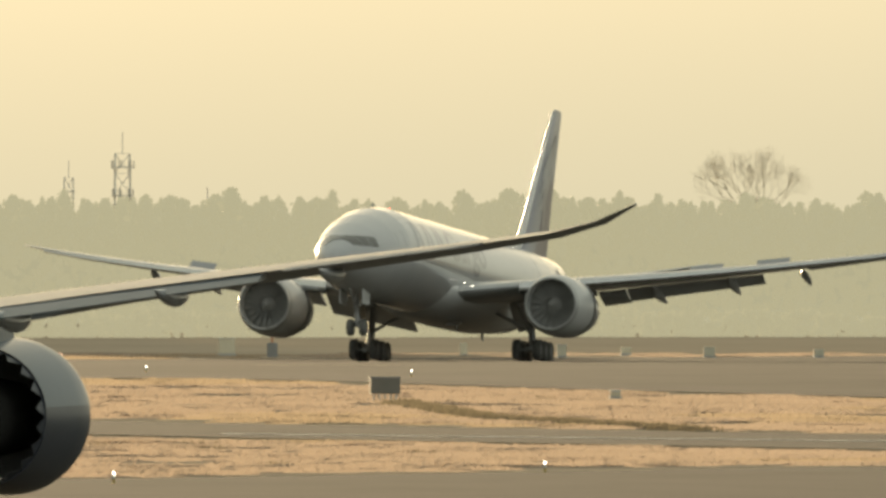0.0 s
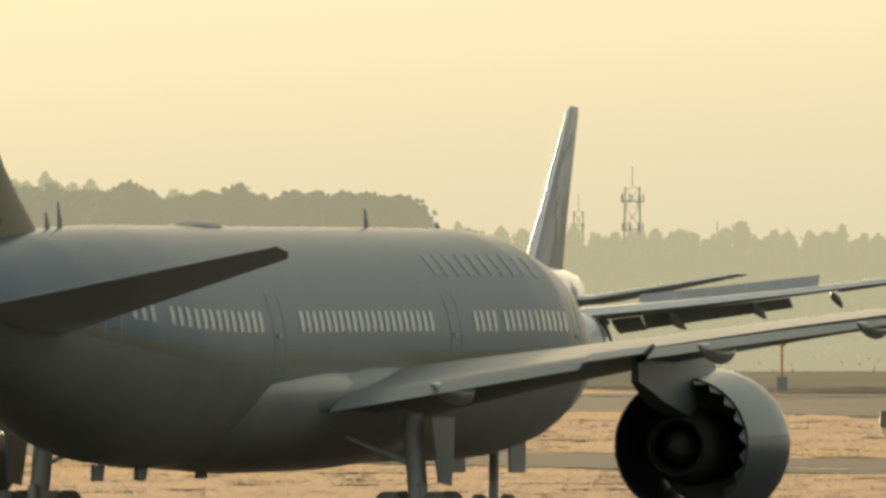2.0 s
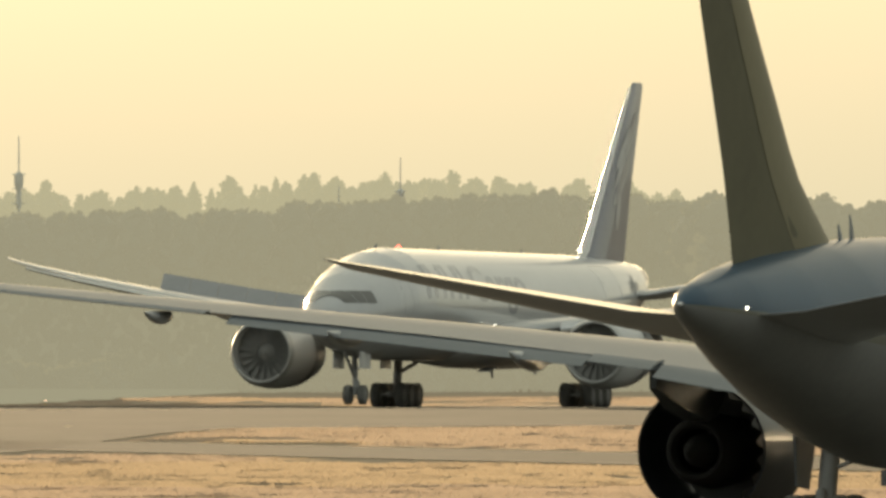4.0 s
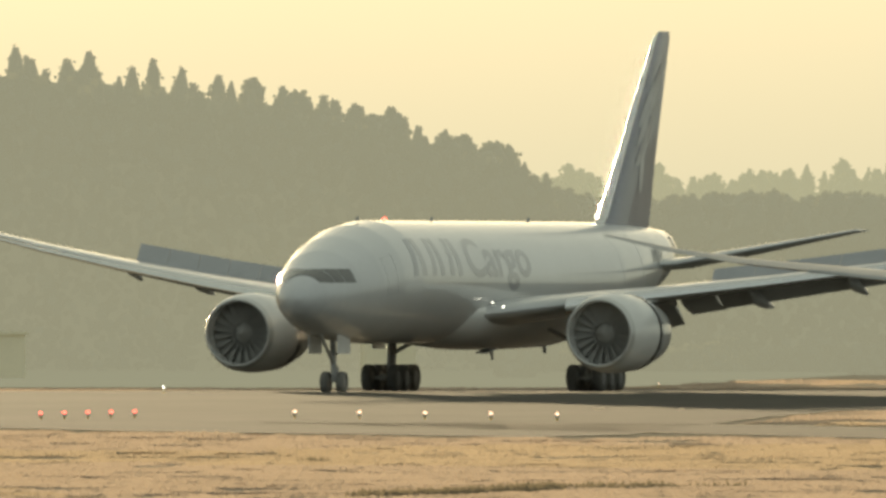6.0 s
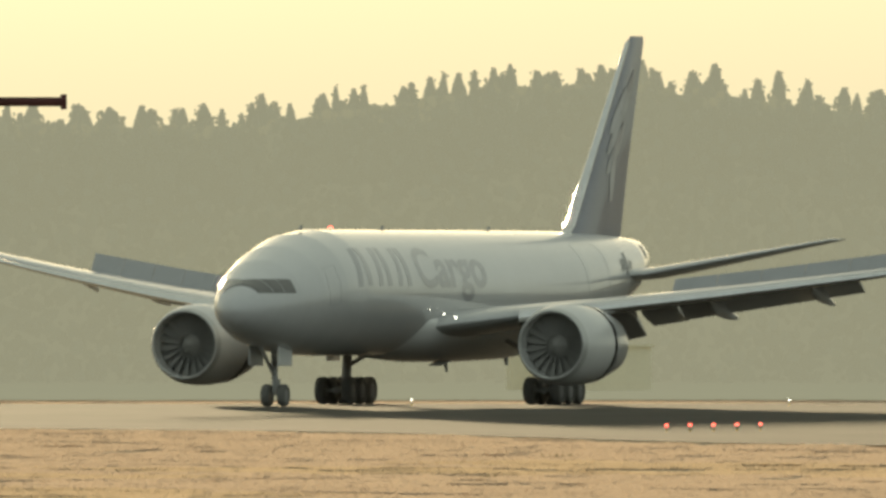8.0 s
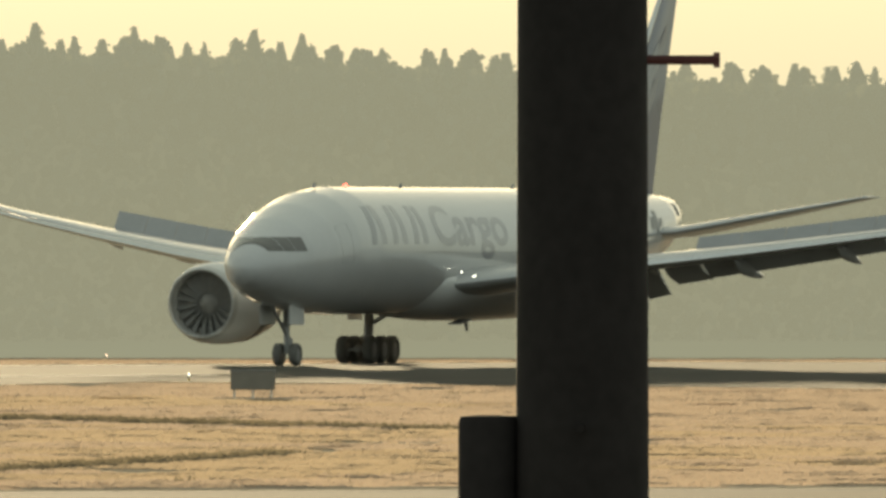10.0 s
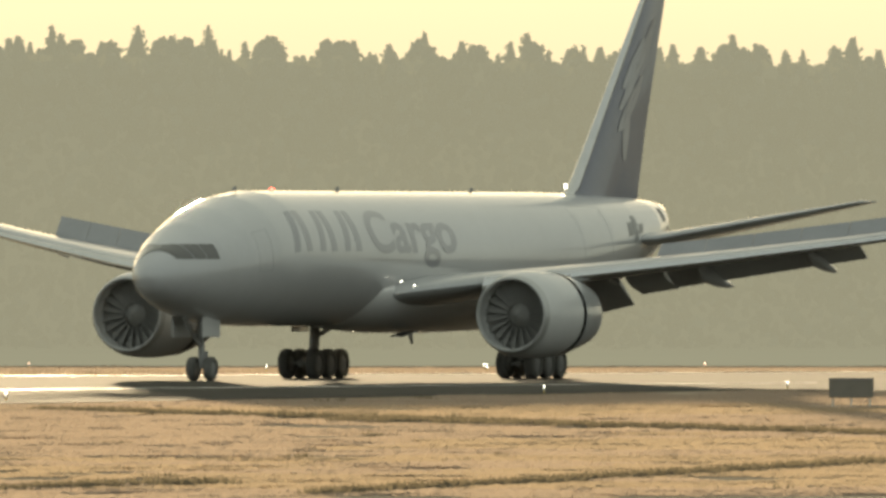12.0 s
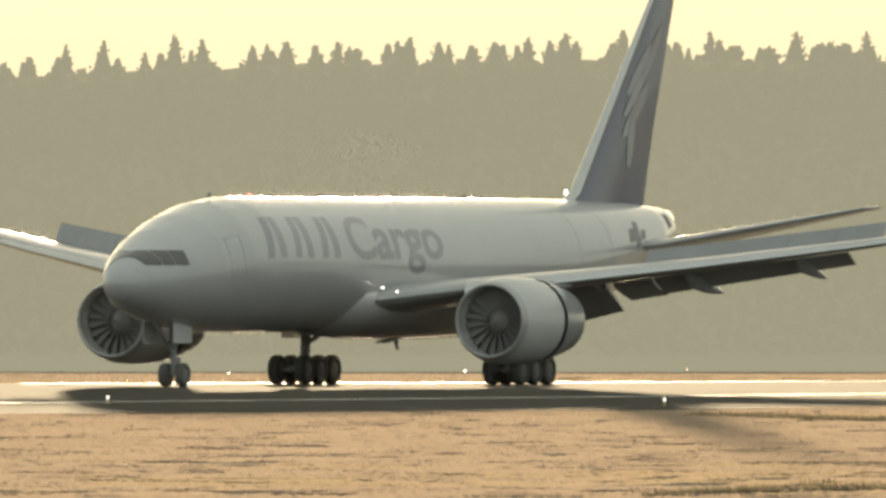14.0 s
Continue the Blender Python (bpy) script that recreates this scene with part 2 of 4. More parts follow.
def lift(sections, side=1, upright=False, nose_down=0.0):
    """A wing, tailplane or fin. Sections: span, leading edge x, chord, height, thickness in metres."""
    rings = []
    for v, u, c, z, th in sections:
        ring = [(u - a * c, v * side, z + b * th / 2 - nose_down * (1 - a) * c) for a, b in FOIL]
        if upright:
            ring = [(u - a * c, math.copysign(float(np.interp(a, [q[0] for q in FOIL[:9]], [q[1] for q in FOIL[:9]])), b) * th / 2, v) for a, b in FOIL]
        rings.append(ring)
    return loft(rings)


def between(sections, v):
    s = np.array(sections)
    return [float(np.interp(v, s[:, 0], s[:, k])) for k in range(1, 5)]


def flap(wing, v0, v1, side, chord, drop, turn):
    """A lowered flap behind and under the trailing edge."""
    rings = []
    for v in (v0, v1):
        u, c, z, th = between(wing, v)
        te, k = u - c, chord * (c / 8 + .35)
        ring = []
        for a, b in FOIL:
            du, dz = -a * k, b * .16 * k / 1.6
            ring.append((te + .55 + du * math.cos(turn) + dz * math.sin(turn), v * side, z - drop + du * math.sin(turn) + dz * math.cos(turn)))
        rings.append(ring)
    return loft(rings)


def spoiler(wing, v0, v1, side, length, turn):
    bm = bmesh.new()
    rows = []
    for v in (v0, v1):
        u, c, z, th = between(wing, v)
        h = u - c * .72
        zt = z + th * .28
        e = (h - length * math.cos(turn), zt + length * math.sin(turn))
        n = (math.sin(turn) * .05, math.cos(turn) * .05)
        rows.append([(h - n[0], v * side, zt - n[1]), (e[0] - n[0] * .4, v * side, e[1] - n[1] * .4), (e[0] + n[0] * .4, v * side, e[1] + n[1] * .4), (h + n[0], v * side, zt + n[1])])
    return loft(rows, bm=bm)


def fairing(wing, v, side, length, width, depth, aft=.6, droop=.0):
    u, c, z, th = between(wing, v)
    x1, rings = u - c + length * (1 - aft), []
    for s in np.linspace(0, 1, 9):
        r = max(.03, math.sin(math.pi * min(1, s ** .7 * 1.0)) ** .7)
        cz = z - .12 - depth * .45 * r - droop * s * s
        rings.append([(x1 - length * s, v * side + width / 2 * r * math.cos(a), cz + depth / 2 * r * math.sin(a)) for a in np.linspace(0, 2 * math.pi, 13)[:-1]])
    return loft(rings)


def wheel(parent, x, y, r, w, tyre_name="tyre"):
    p = [(-w / 2 + .06, r * .55), (-w / 2, r * .7), (-w / 2 + .03, r * .92), (-w / 2 + w * .22, r), (w / 2 - w * .22, r), (w / 2 - .03, r * .92), (w / 2, r * .7), (w / 2 - .06, r * .55)]
    bm = revolve([(a + y, k) for a, k in p], 28, (x, r), axis="y")
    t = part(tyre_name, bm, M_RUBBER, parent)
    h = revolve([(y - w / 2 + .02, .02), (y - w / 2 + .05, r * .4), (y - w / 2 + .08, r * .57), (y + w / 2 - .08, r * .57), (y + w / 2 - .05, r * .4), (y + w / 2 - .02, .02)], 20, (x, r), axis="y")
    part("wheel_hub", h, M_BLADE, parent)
    return t


def half_turn(profile, a0, a1, n, center):
    """A profile of (along, radius) turned about the x axis through part of a circle."""
    ang = [radians(a0 + (a1 - a0) * i / n) for i in range(n + 1)]
    return loft([[(u, center[0] + k * math.cos(a), center[1] + k * math.sin(a)) for a in ang] for u, k in profile], closed=False, caps=False)


def nacelle(root, x, y, z, r, length, mat, aft_mat, gap, chevrons=False, top_mat=None):
    """A turbofan: lip, fan cowl, (opened reverser), aft sleeve, fan, core and plug. x is the inlet plane."""
    cowl_end = x - length * (.56 if gap else .97)
    eng = part("engine_cowl", revolve([(x - .32, r * .90), (x - .9, r * .97), (x - length * .28, r), (x - length * .45, r * .995), (cowl_end, r * (.97 if gap else .90)),
                                       (cowl_end, r * (.9 if gap else .87)), (x - length * .3, r * .84), (x - 1.0, r * .80), (x - .32, r * .78)], 48, (y, z)), mat, root)
    part("inlet_lip", revolve([(x - .34, r * .905), (x - .16, r * .88), (x - .03, r * .85), (x, r * .82), (x - .05, r * .79), (x - .18, r * .775), (x - .34, r * .78)], 48, (y, z)), M_LIP, eng, "pale metal inlet lip")
    # Upper half of the cowl in a lighter, bluer colour than the rest.
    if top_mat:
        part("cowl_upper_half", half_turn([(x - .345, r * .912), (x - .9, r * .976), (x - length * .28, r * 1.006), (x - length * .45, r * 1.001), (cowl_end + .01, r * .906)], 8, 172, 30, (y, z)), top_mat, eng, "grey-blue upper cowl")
    fan = revolve([(x - 1.25, r * .80), (x - 1.2, r * .3), (x - .75, r * .12), (x - .6, .01)], 36, (y, z))
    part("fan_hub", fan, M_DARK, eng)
    for i in range(20):
        a = 2 * math.pi * i / 20
        b = bmesh.new()
        c, s = math.cos(a), math.sin(a)
        pts = []
        for rr, tw in ((r * .26, .14), (r * .55, .27), (r * .785, .38)):
            for dx, dt in ((-.18, -tw), (.18, tw)):
                pts.append(b.verts.new((x - 1.05 + dx, y + rr * c - dt * s, z + rr * s + dt * c)))
        b.faces.new((pts[0], pts[1], pts[3], pts[2]))
        b.faces.new((pts[2], pts[3], pts[5], pts[4]))
        part("fan_blade", b, M_BLADE, eng)
    if gap:
        g0, g1 = cowl_end + .05, cowl_end - .42
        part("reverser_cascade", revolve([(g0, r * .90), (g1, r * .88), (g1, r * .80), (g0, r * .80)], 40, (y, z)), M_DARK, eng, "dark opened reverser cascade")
        part("reverser_sleeve", revolve([(g1, r * .965), (g1 - .5, r * .955), (x - length, r * .76), (x - length, r * .73), (g1 - .3, r * .86), (g1, r * .88)], 48, (y, z)), aft_mat, eng)
    core = x - length
    part("core_cowl", revolve([(x - 1.3, r * .45), (core + 1.2, r * .52), (core - .1, r * .46), (core - (.45 if chevrons else 1.0), r * .38), (core - (.45 if chevrons else 1.0), r * .35), (core - .2, r * .3)], 36, (y, z)), M_STEEL if not chevrons else M_EXHAUST_SHADE, eng)
    k = .9 if chevrons else 0
    part("exhaust_plug", revolve([(core - .3 + k, r * .24), (core - 1.0 + k, r * .22), (core - 1.9 + k, r * .06), (core - 2.0 + k, .01)], 28, (y, z)), M_EXHAUST_SHADE, eng)
    if chevrons:
        bm = bmesh.new()
        n = 22
        for i in range(n):
            a0, a1, am = (2 * math.pi * (i + k) / n for k in (0, 1, .5))
            rr = r * .885
            v = [bm.verts.new((cowl_end + .02, y + rr * math.cos(a), z + rr * math.sin(a))) for a in (a0, am, a1)]
            tip = bm.verts.new((cowl_end - .45, y + rr * .95 * math.cos(am), z + rr * .95 * math.sin(am)))
            bm.faces.new((v[0], v[1], tip))
            bm.faces.new((v[1], v[2], tip))
        part("chevron_nozzle", bm, mat, eng)
    return eng


def pylon(root, wing, v, side, x_front, z_low, mat, deep=0.0):
    u, c, z, th = between(wing, v)
    rings = []
    for x, zl, zh, w in ((x_front, z_low, z_low + .25, .12), (x_front - 1.6, z_low - .15, z - .05, .28), (u - .5, z_low - .3 - deep, z, .32), (u - c * .45, z_low + .25 - deep * 1.2, z - .1, .28), (u - c * .75, z - .5 - deep * .3, z - .25, .1)):
        rings.append([(x, v * side - w, zl), (x, v * side + w, zl), (x, v * side + w * .9, zh), (x, v * side - w * .9, zh)])
    part("pylon", loft(rings), mat, root)


# ---- ground ----
def ground_z(y):
    return float(np.interp(y, [0, 650, 1100, 1270, 1660, 6000], [.6, .7, 1.5, 1.5, 0, 0]))


def strip(near, far, lift_by, rows=14, step=4.0):
    """A paved sheet between two edges given as (x, y) rows, laid on the ground."""
    x0, x1 = max(near[0][0], far[0][0]), min(near[-1][0], far[-1][0])
    xs = np.linspace(x0, x1, int((x1 - x0) / step) + 2)
    bm = bmesh.new()
    cols = []
    for x in xs:
        a, b = np.interp(x, *zip(*near)), np.interp(x, *zip(*far))
        cols.append([bm.verts.new((x, a + (b - a) * j / rows, ground_z(a + (b - a) * j / rows) + lift_by)) for j in range(rows + 1)])
    for p, q in zip(cols, cols[1:]):
        for j in range(rows):
            bm.faces.new((p[j], q[j], q[j + 1], p[j + 1]))
    return bm


bm = bmesh.new()
ys = [-3000, -500, 0, 300, 650, 700, 800, 900, 1000, 1100, 1180, 1270, 1350, 1450, 1550, 1660, 2000, 3000, 4900]
xs = [-4900, -1500, -400, -150, 0, 150, 400, 1500, 4900]
g = [[bm.verts.new((x, y, ground_z(y))) for x in xs] for y in ys]
for a, b in zip(g, g[1:]):
    for i in range(len(xs) - 1):
        bm.faces.new((a[i], a[i + 1], b[i + 1], b[i]))
tagged(part("ground", bm, M_SOIL), "dry straw-coloured airfield grassland", "ground", kind="structure")

RW_NEAR = [(-500, 840), (-100, 975), (-75, 1000), (-50, 1080), (-13, 1030), (0, 975), (20, 935), (32, 1080), (82, 1130), (92, 1050), (110, 950), (300, 800)]
RW_FAR = [(-500, 1050), (-120, 1182), (-97, 1195), (-70, 1225), (-48, 1255), (-2, 1310), (36, 1560), (122, 1704), (300, 1850)]
tagged(part("runway", strip(RW_NEAR, RW_FAR, .03), M_ASPHALT), "worn grey asphalt runway crossing the field", "runway", kind="structure")
T2_NEAR = [(8, 1010), (27, 945), (60, 830), (80, 780), (130, 640), (200, 560)]
T2_FAR = [(8, 1016), (27, 1005), (64, 885), (83, 838), (130, 720), (200, 600)]
tagged(part("service_road", strip(T2_NEAR, T2_FAR, .03, 6), M_ASPHALT), "narrow grey asphalt service road", "road", kind="structure")
T3_NEAR, T3_FAR = [(-400, 540), (400, 560)], [(-400, 600), (-41, 660), (48, 699), (72, 732), (160, 760), (400, 760)]
tagged(part("taxiway", strip(T3_NEAR, T3_FAR, .03, 10), M_ASPHALT), "dark asphalt taxiway beside the grass", "taxiway", kind="structure")


def edge_line(near, off, width, x0, x1, name):
    n = [(x, y + off) for x, y in near]
    f = [(x, y + off + width) for x, y in near]
    inside = lambda rows: [(x0, float(np.interp(x0, *zip(*rows))))] + [r for r in rows if x0 < r[0] < x1] + [(x1, float(np.interp(x1, *zip(*rows))))]
    return tagged(part(name, strip(inside(n), inside(f), .045, 2), M_LINE), "thin white painted edge line", "marking", kind="structure")


edge_line([(-140, 1012), (-105, 1032), (-75, 1086), (-50, 1130)], 0, 3.0, -140, -50, "edge_line")
edge_line([(-120, 1176), (-97, 1189), (-70, 1219), (-48, 1249)], 0, 3.0, -120, -48, "edge_line")
edge_line([(60, 782), (80, 752), (84, 748)], 60, 2.0, 62, 84, "edge_line")


# The fifth line is a dark streak starting at the low sign.
DITCHES = [[(-57.7, 913.9), (-43.1, 880.7), (-29.3, 845.5)], [(-72.6, 966.1), (-53.6, 914.1), (-35.6, 856.2)], [(-43.1, 674.2), (-39.4, 699.8), (-31.7, 760.8)], [(8.7, 723.4), (14.9, 749.3), (20.1, 752.5)], [(78.5, 971.4), (75.9, 902.9), (79.0, 849.5)], [(-52.6, 684.7), (-47.5, 702.4)]]


def grass_field():
    """Tufts of dry blades: each a fan of thin upright blades."""
    rnd = random.Random(4)
    groups = {"dry": ([], []), "dark": ([], []), "weed": ([], [])}

    def paved(x, y):
        for n, f in ((RW_NEAR, RW_FAR), (T2_NEAR, T2_FAR), (T3_NEAR, T3_FAR)):
            if n[0][0] <= x <= n[-1][0] and np.interp(x, *zip(*n)) - 4 < y < np.interp(x, *zip(*f)) + 4:
                return True
        return False

    def tuft(kind, x, y, w, h):
        vs, fs = groups[kind]
        z = ground_z(y) - .02
        n = 7
        for i in range(n):
            bx = x + w * ((i + rnd.random()) / n - .5)
            by = y + rnd.uniform(-.5, .5)
            hw, hh, ln = w / n * rnd.uniform(.28, .5), h * rnd.uniform(.5, 1.1), rnd.uniform(-.1, .1)
            k = len(vs)
            vs.extend([(bx - hw, by, z), (bx + hw, by, z), (bx + hw * .6 + ln, by + .03, z + hh * .7), (bx + ln * 1.5, by + .05, z + hh), (bx - hw * .6 + ln, by + .03, z + hh * .7)])
            fs.append((k, k + 1, k + 2, k + 3, k + 4))

    def sward(kind, x, y, w, h):
        """A thin band of upright blades with a ragged top that dies away at both ends."""
        vs, fs = groups[kind]
        z = ground_z(y) - .02
        n = max(8, int(w / .11))
        k = len(vs)
        bow = rnd.uniform(-.6, .6)
        for i in range(n + 1):
            s = i / n
            px, py = x + w * (s - .5) + rnd.uniform(-.02, .02), y + bow * (2 * s - 1) ** 2 + rnd.uniform(-.06, .06)
            top = h * min(1, 6 * s + .15, 6 * (1 - s) + .15) * rnd.uniform(.72, 1.0) + (rnd.random() < .06) * h * .4
            vs.append((px, py, z))
            vs.append((px + rnd.uniform(-.03, .03), py + .02, z + .02 + top))
        fs.extend((k + 2 * i, k + 2 * i + 2, k + 2 * i + 3, k + 2 * i + 1) for i in range(n))

    half = .112
    for y0, y1, dens in ((655, 800, .15), (800, 960, .12), (960, 1135, .10), (1180, 1420, .06), (1420, 1800, .02)):
        count = int((y1 - y0) * (y0 + y1) * half * dens)
        for _ in range(count):
            y = rnd.uniform(y0, y1)
            x = rnd.uniform(-half, half) * y
            w = rnd.uniform(2.5, 6.5)
            if paved(x - w / 2, y) or paved(x + w / 2, y):
                continue
            patchy = noise.noise((x * .02, y * .012, 3.3)) + .5 * noise.noise((x * .08, y * .05, 1.0))
            sward("dark" if patchy > .34 else "dry", x, y, w, rnd.uniform(.07, .11))
    # dark weeds along the ditches, tracks and the streak by the low sign
    for line in DITCHES:
        for (xa, ya), (xb, yb) in zip(line, line[1:]):
            for i in range(int(math.hypot(xb - xa, yb - ya) * 11)):
                k = rnd.random()
                tuft("weed", xa + (xb - xa) * k + rnd.uniform(-.4, .4), ya + (yb - ya) * k + rnd.uniform(-2.5, 2.5), rnd.uniform(.4, 1.0), rnd.uniform(.1, .3))
    # a few coarse weeds
    for _ in range(45):
        y = rnd.uniform(680, 1060)
        x = rnd.uniform(-.1, .1) * y
        if not paved(x, y):
            for _ in range(4):
                tuft("weed", x + rnd.uniform(-.5, .5), y + rnd.uniform(-.5, .5), rnd.uniform(.3, .8), rnd.uniform(.1, .26))
    for kind, mat, label in (("dry", M_GRASS, "backlit golden dry grass of the airfield"), ("dark", M_GRASSD, "darker patches of green-brown grass"), ("weed", M_WEED, "dark weeds along shallow ditches")):
        me = bpy.data.meshes.new("grass")
        me.from_pydata(groups[kind][0], [], groups[kind][1])
        me.materials.append(mat)
        tagged(new("grass", me), label, "grass", kind="stuff")


grass_field()


# ---- woods and hills behind the field ----
def bearing(px):
    return radians(4.7199) + (px - 784) / 44915.0


# horizontal place along the skyline, height of the treetops over the eye (in units of 1/44915 of the distance)
SKYLINE = [(-9200, 376), (-7600, 366), (-7300, 382), (-7000, 395), (-6700, 399), (-6500, 402), (-6000, 394), (-5600, 388), (-5000, 384), (-4500, 360), (-4000, 338), (-3700, 330), (-3530, 360),
           (-3230, 402), (-2975, 400), (-2775, 382), (-2530, 346), (-2330, 298), (-2130, 238), (-2050, 190)]


def woods():
    rnd = random.Random(11)
    near_v, near_f, far_v, far_f = [], [], [], []

    def clump(vs, fs, x, y, z, s, flat=False):
        """One spray of leaves: a ragged six-sided blade tilted at random."""
        k, turn, tip = len(vs), rnd.uniform(-.9, .9), rnd.uniform(-.5, .5)
        spin = rnd.uniform(0, 6.28)
        ex = Vector((math.cos(turn), math.sin(turn), 0))
        ez = Vector((math.sin(turn) * tip, -math.cos(turn) * tip, 1)).normalized()
        for i in range(6):
            a = spin + i * math.pi / 3
            r = s * rnd.uniform(.45, 1.05)
            vs.append(tuple(Vector((x, y, z)) + ex * (r * math.cos(a)) + ez * (r * math.sin(a))))
        fs.append(tuple(range(k, k + 6)))

    def core(vs, fs, x, y, rows):
        k, m = len(vs), 7
        for z, r in rows:
            spin = rnd.uniform(0, 1)
            vs.extend((x + r * rnd.uniform(.7, 1.15) * math.cos(spin + i * 2 * math.pi / m), y + r * math.sin(spin + i * 2 * math.pi / m), z + rnd.uniform(-.12, .12)) for i in range(m))
        for q in range(len(rows) - 1):
            for i in range(m):
                j = (i + 1) % m
                fs.append((k + q * m + i, k + q * m + j, k + q * m + m + j, k + q * m + m + i))

    def tree(vs, fs, x, y, zb, zt, w, conifer, n):
        hh, full = zt - zb, rnd.uniform(.45, .8)
        if conifer:
            core(vs, fs, x, y, [(zb + hh * q, w * .8 * (1 - q) ** full + .05) for q in (0, .2, .4, .6, .8, .97)])
        else:
            core(vs, fs, x, y, [(zb + hh * q, w * .7 * math.sqrt(max(.01, 1 - (2 * q - 1) ** 2))) for q in (.03, .15, .35, .55, .75, .9, .97)])
        for _ in range(n):
            s = rnd.random()
            if conifer:
                s = 1 - (1 - s) ** .62
                r = w * (1 - s) ** full + .12
                size = .12 + .26 * (1 - s)
            else:
                r = w * math.sqrt(max(.03, 1 - (2 * s - 1) ** 2)) * rnd.uniform(.7, 1)
                size = rnd.uniform(.15, .36)
            a = rnd.uniform(0, 6.28)
            rr = r * math.sqrt(rnd.random())
            clump(vs, fs, x + rr * math.cos(a), y + rr * math.sin(a), zb + (zt - zb) * s, size)

    # the near wooded ridge
    dist = 1790.0
    px = -9200.0
    while px < -2050:
        top = float(np.interp(px, *zip(*SKYLINE)))
        for row in range(3):
            a = bearing(px + rnd.uniform(-30, 30))
            d = dist + row * 14 + rnd.uniform(-5, 5)
            open_slope = px > -2600
            con = rnd.random() < (.3 if open_slope else .97 if px < -6300 else .62 if px < -5000 else .88)
            tall = (con and rnd.random() < (.0 if open_slope else .22)) * rnd.uniform(8, 26)
            h = 7 + (top + rnd.uniform(-9, 5) + tall) * d / 44915 - (2 - row) * rnd.uniform(.4, 1.6)
            w = rnd.uniform(.9, 1.7) if con and not open_slope else rnd.uniform(1.1, 1.8)
            tree(near_v, near_f, d * math.sin(a), d * math.cos(a), h - rnd.uniform(4, 6) if con else h - rnd.uniform(3, 4.5), h, w, con, 110 if con else 120)
        # the face of the wood below the tops
        for _ in range(120):
            a = bearing(px + rnd.uniform(-32, 32))
            d = dist - 4 + rnd.uniform(-8, 6)
            hz = rnd.uniform(0, 1)
            clump(near_v, near_f, d * math.sin(a), d * math.cos(a), .2 + hz * (5.3 + top * d / 44915), rnd.uniform(.25, .7))
        px += 31
    # the evergreen clump beside the approach
    px = -700.0
    while px < -150:
        t = 172 + 26 * noise.noise((px * .017, 0, 0)) + 10 * noise.noise((px * .05, 3, 0)) - (max(0, px + 260) / 110) ** 2 * 40
        for row in range(3):
            a, d = bearing(px + rnd.uniform(-12, 12)), 2000 + rnd.uniform(0, 20)
            h = 7 + (t - rnd.uniform(0, 14)) * d / 44915
            tree(near_v, near_f, d * math.sin(a), d * math.cos(a), h - rnd.uniform(4.5, 6), h, rnd.uniform(2.0, 3.0), False, 220)
        for _ in range(70):
            a, d = bearing(px + rnd.uniform(-18, 18)), 1996 + rnd.uniform(-6, 6)
            clump(near_v, near_f, d * math.sin(a), d * math.cos(a), rnd.uniform(.2, 4.5 + t * d / 44915), rnd.uniform(.3, .8))
        px += 30
    # middle woods
    px = -2300.0
    while px < -420:
        t = float(np.interp(px, [-2300, -2130, -2050, -1950, -1500, -1250, -1000, -700, -420], [215, 190, 165, 150, 155, 178, 186, 176, 150]))
        for row in range(2):
            a, d = bearing(px + rnd.uniform(-15, 15)), 2150 + rnd.uniform(0, 25)
            h = 7 + (t + 22 * noise.noise((px * .014, 5, 0)) + rnd.uniform(-12, 6)) * d / 44915
            tree(near_v, near_f, d * math.sin(a), d * math.cos(a), h - rnd.uniform(4.5, 6.5), h, rnd.uniform(2.0, 3.2), rnd.random() < .15, 180)
        for _ in range(50):
            a, d = bearing(px + rnd.uniform(-15, 15)), 2145 + rnd.uniform(-6, 6)
            clump(near_v, near_f, d * math.sin(a), d * math.cos(a), rnd.uniform(.2, 5 + t * d / 44915), rnd.uniform(.3, .8))
        px += 22
    # far woods
    px = -2300.0
    while px < 2200:
        t = float(np.interp(px, [-2300, -1700, -1300, -1000, -900, -500, -150, 300, 900, 2200], [190, 195, 212, 212, 195, 160, 108, 106, 102, 92]))
        for row in range(2):
            a, d = bearing(px + rnd.uniform(-20, 20)), 2700 + rnd.uniform(0, 40)
            h = 7 + (t - 4 + rnd.uniform(-16, 6) + (rnd.random() < .22) * rnd.uniform(8, 22)) * d / 44915
            tree(far_v, far_f, d * math.sin(a), d * math.cos(a), h - rnd.uniform(4, 6), h, rnd.uniform(1.2, 2.4), rnd.random() < .55, 160)
        for _ in range(40):
            a, d = bearing(px + rnd.uniform(-14, 14)), 2695 + rnd.uniform(-6, 6)
            clump(far_v, far_f, d * math.sin(a), d * math.cos(a), rnd.uniform(.2, 4.5 + t * d / 44915), rnd.uniform(.3, .9))
        px += 19
    # scrub along the edge of the field
    px = -2350.0
    while px < 2100:
        d = float(np.interp(px, [-2300, -700, -300, 2100], [1880, 1920, 2140, 2180])) + rnd.uniform(0, 12)
        a, h = bearing(px), rnd.uniform(1.6, 2.6) * (1 + .4 * noise.noise((px * .01, 7, 0)))
        for _ in range(80):
            clump(near_v if px < -500 else far_v, near_f if px < -500 else far_f, d * math.sin(a) + rnd.uniform(-1.2, 1.2), d * math.cos(a) + rnd.uniform(-1, 1), rnd.uniform(0, h), rnd.uniform(.2, .55))
        px += 30
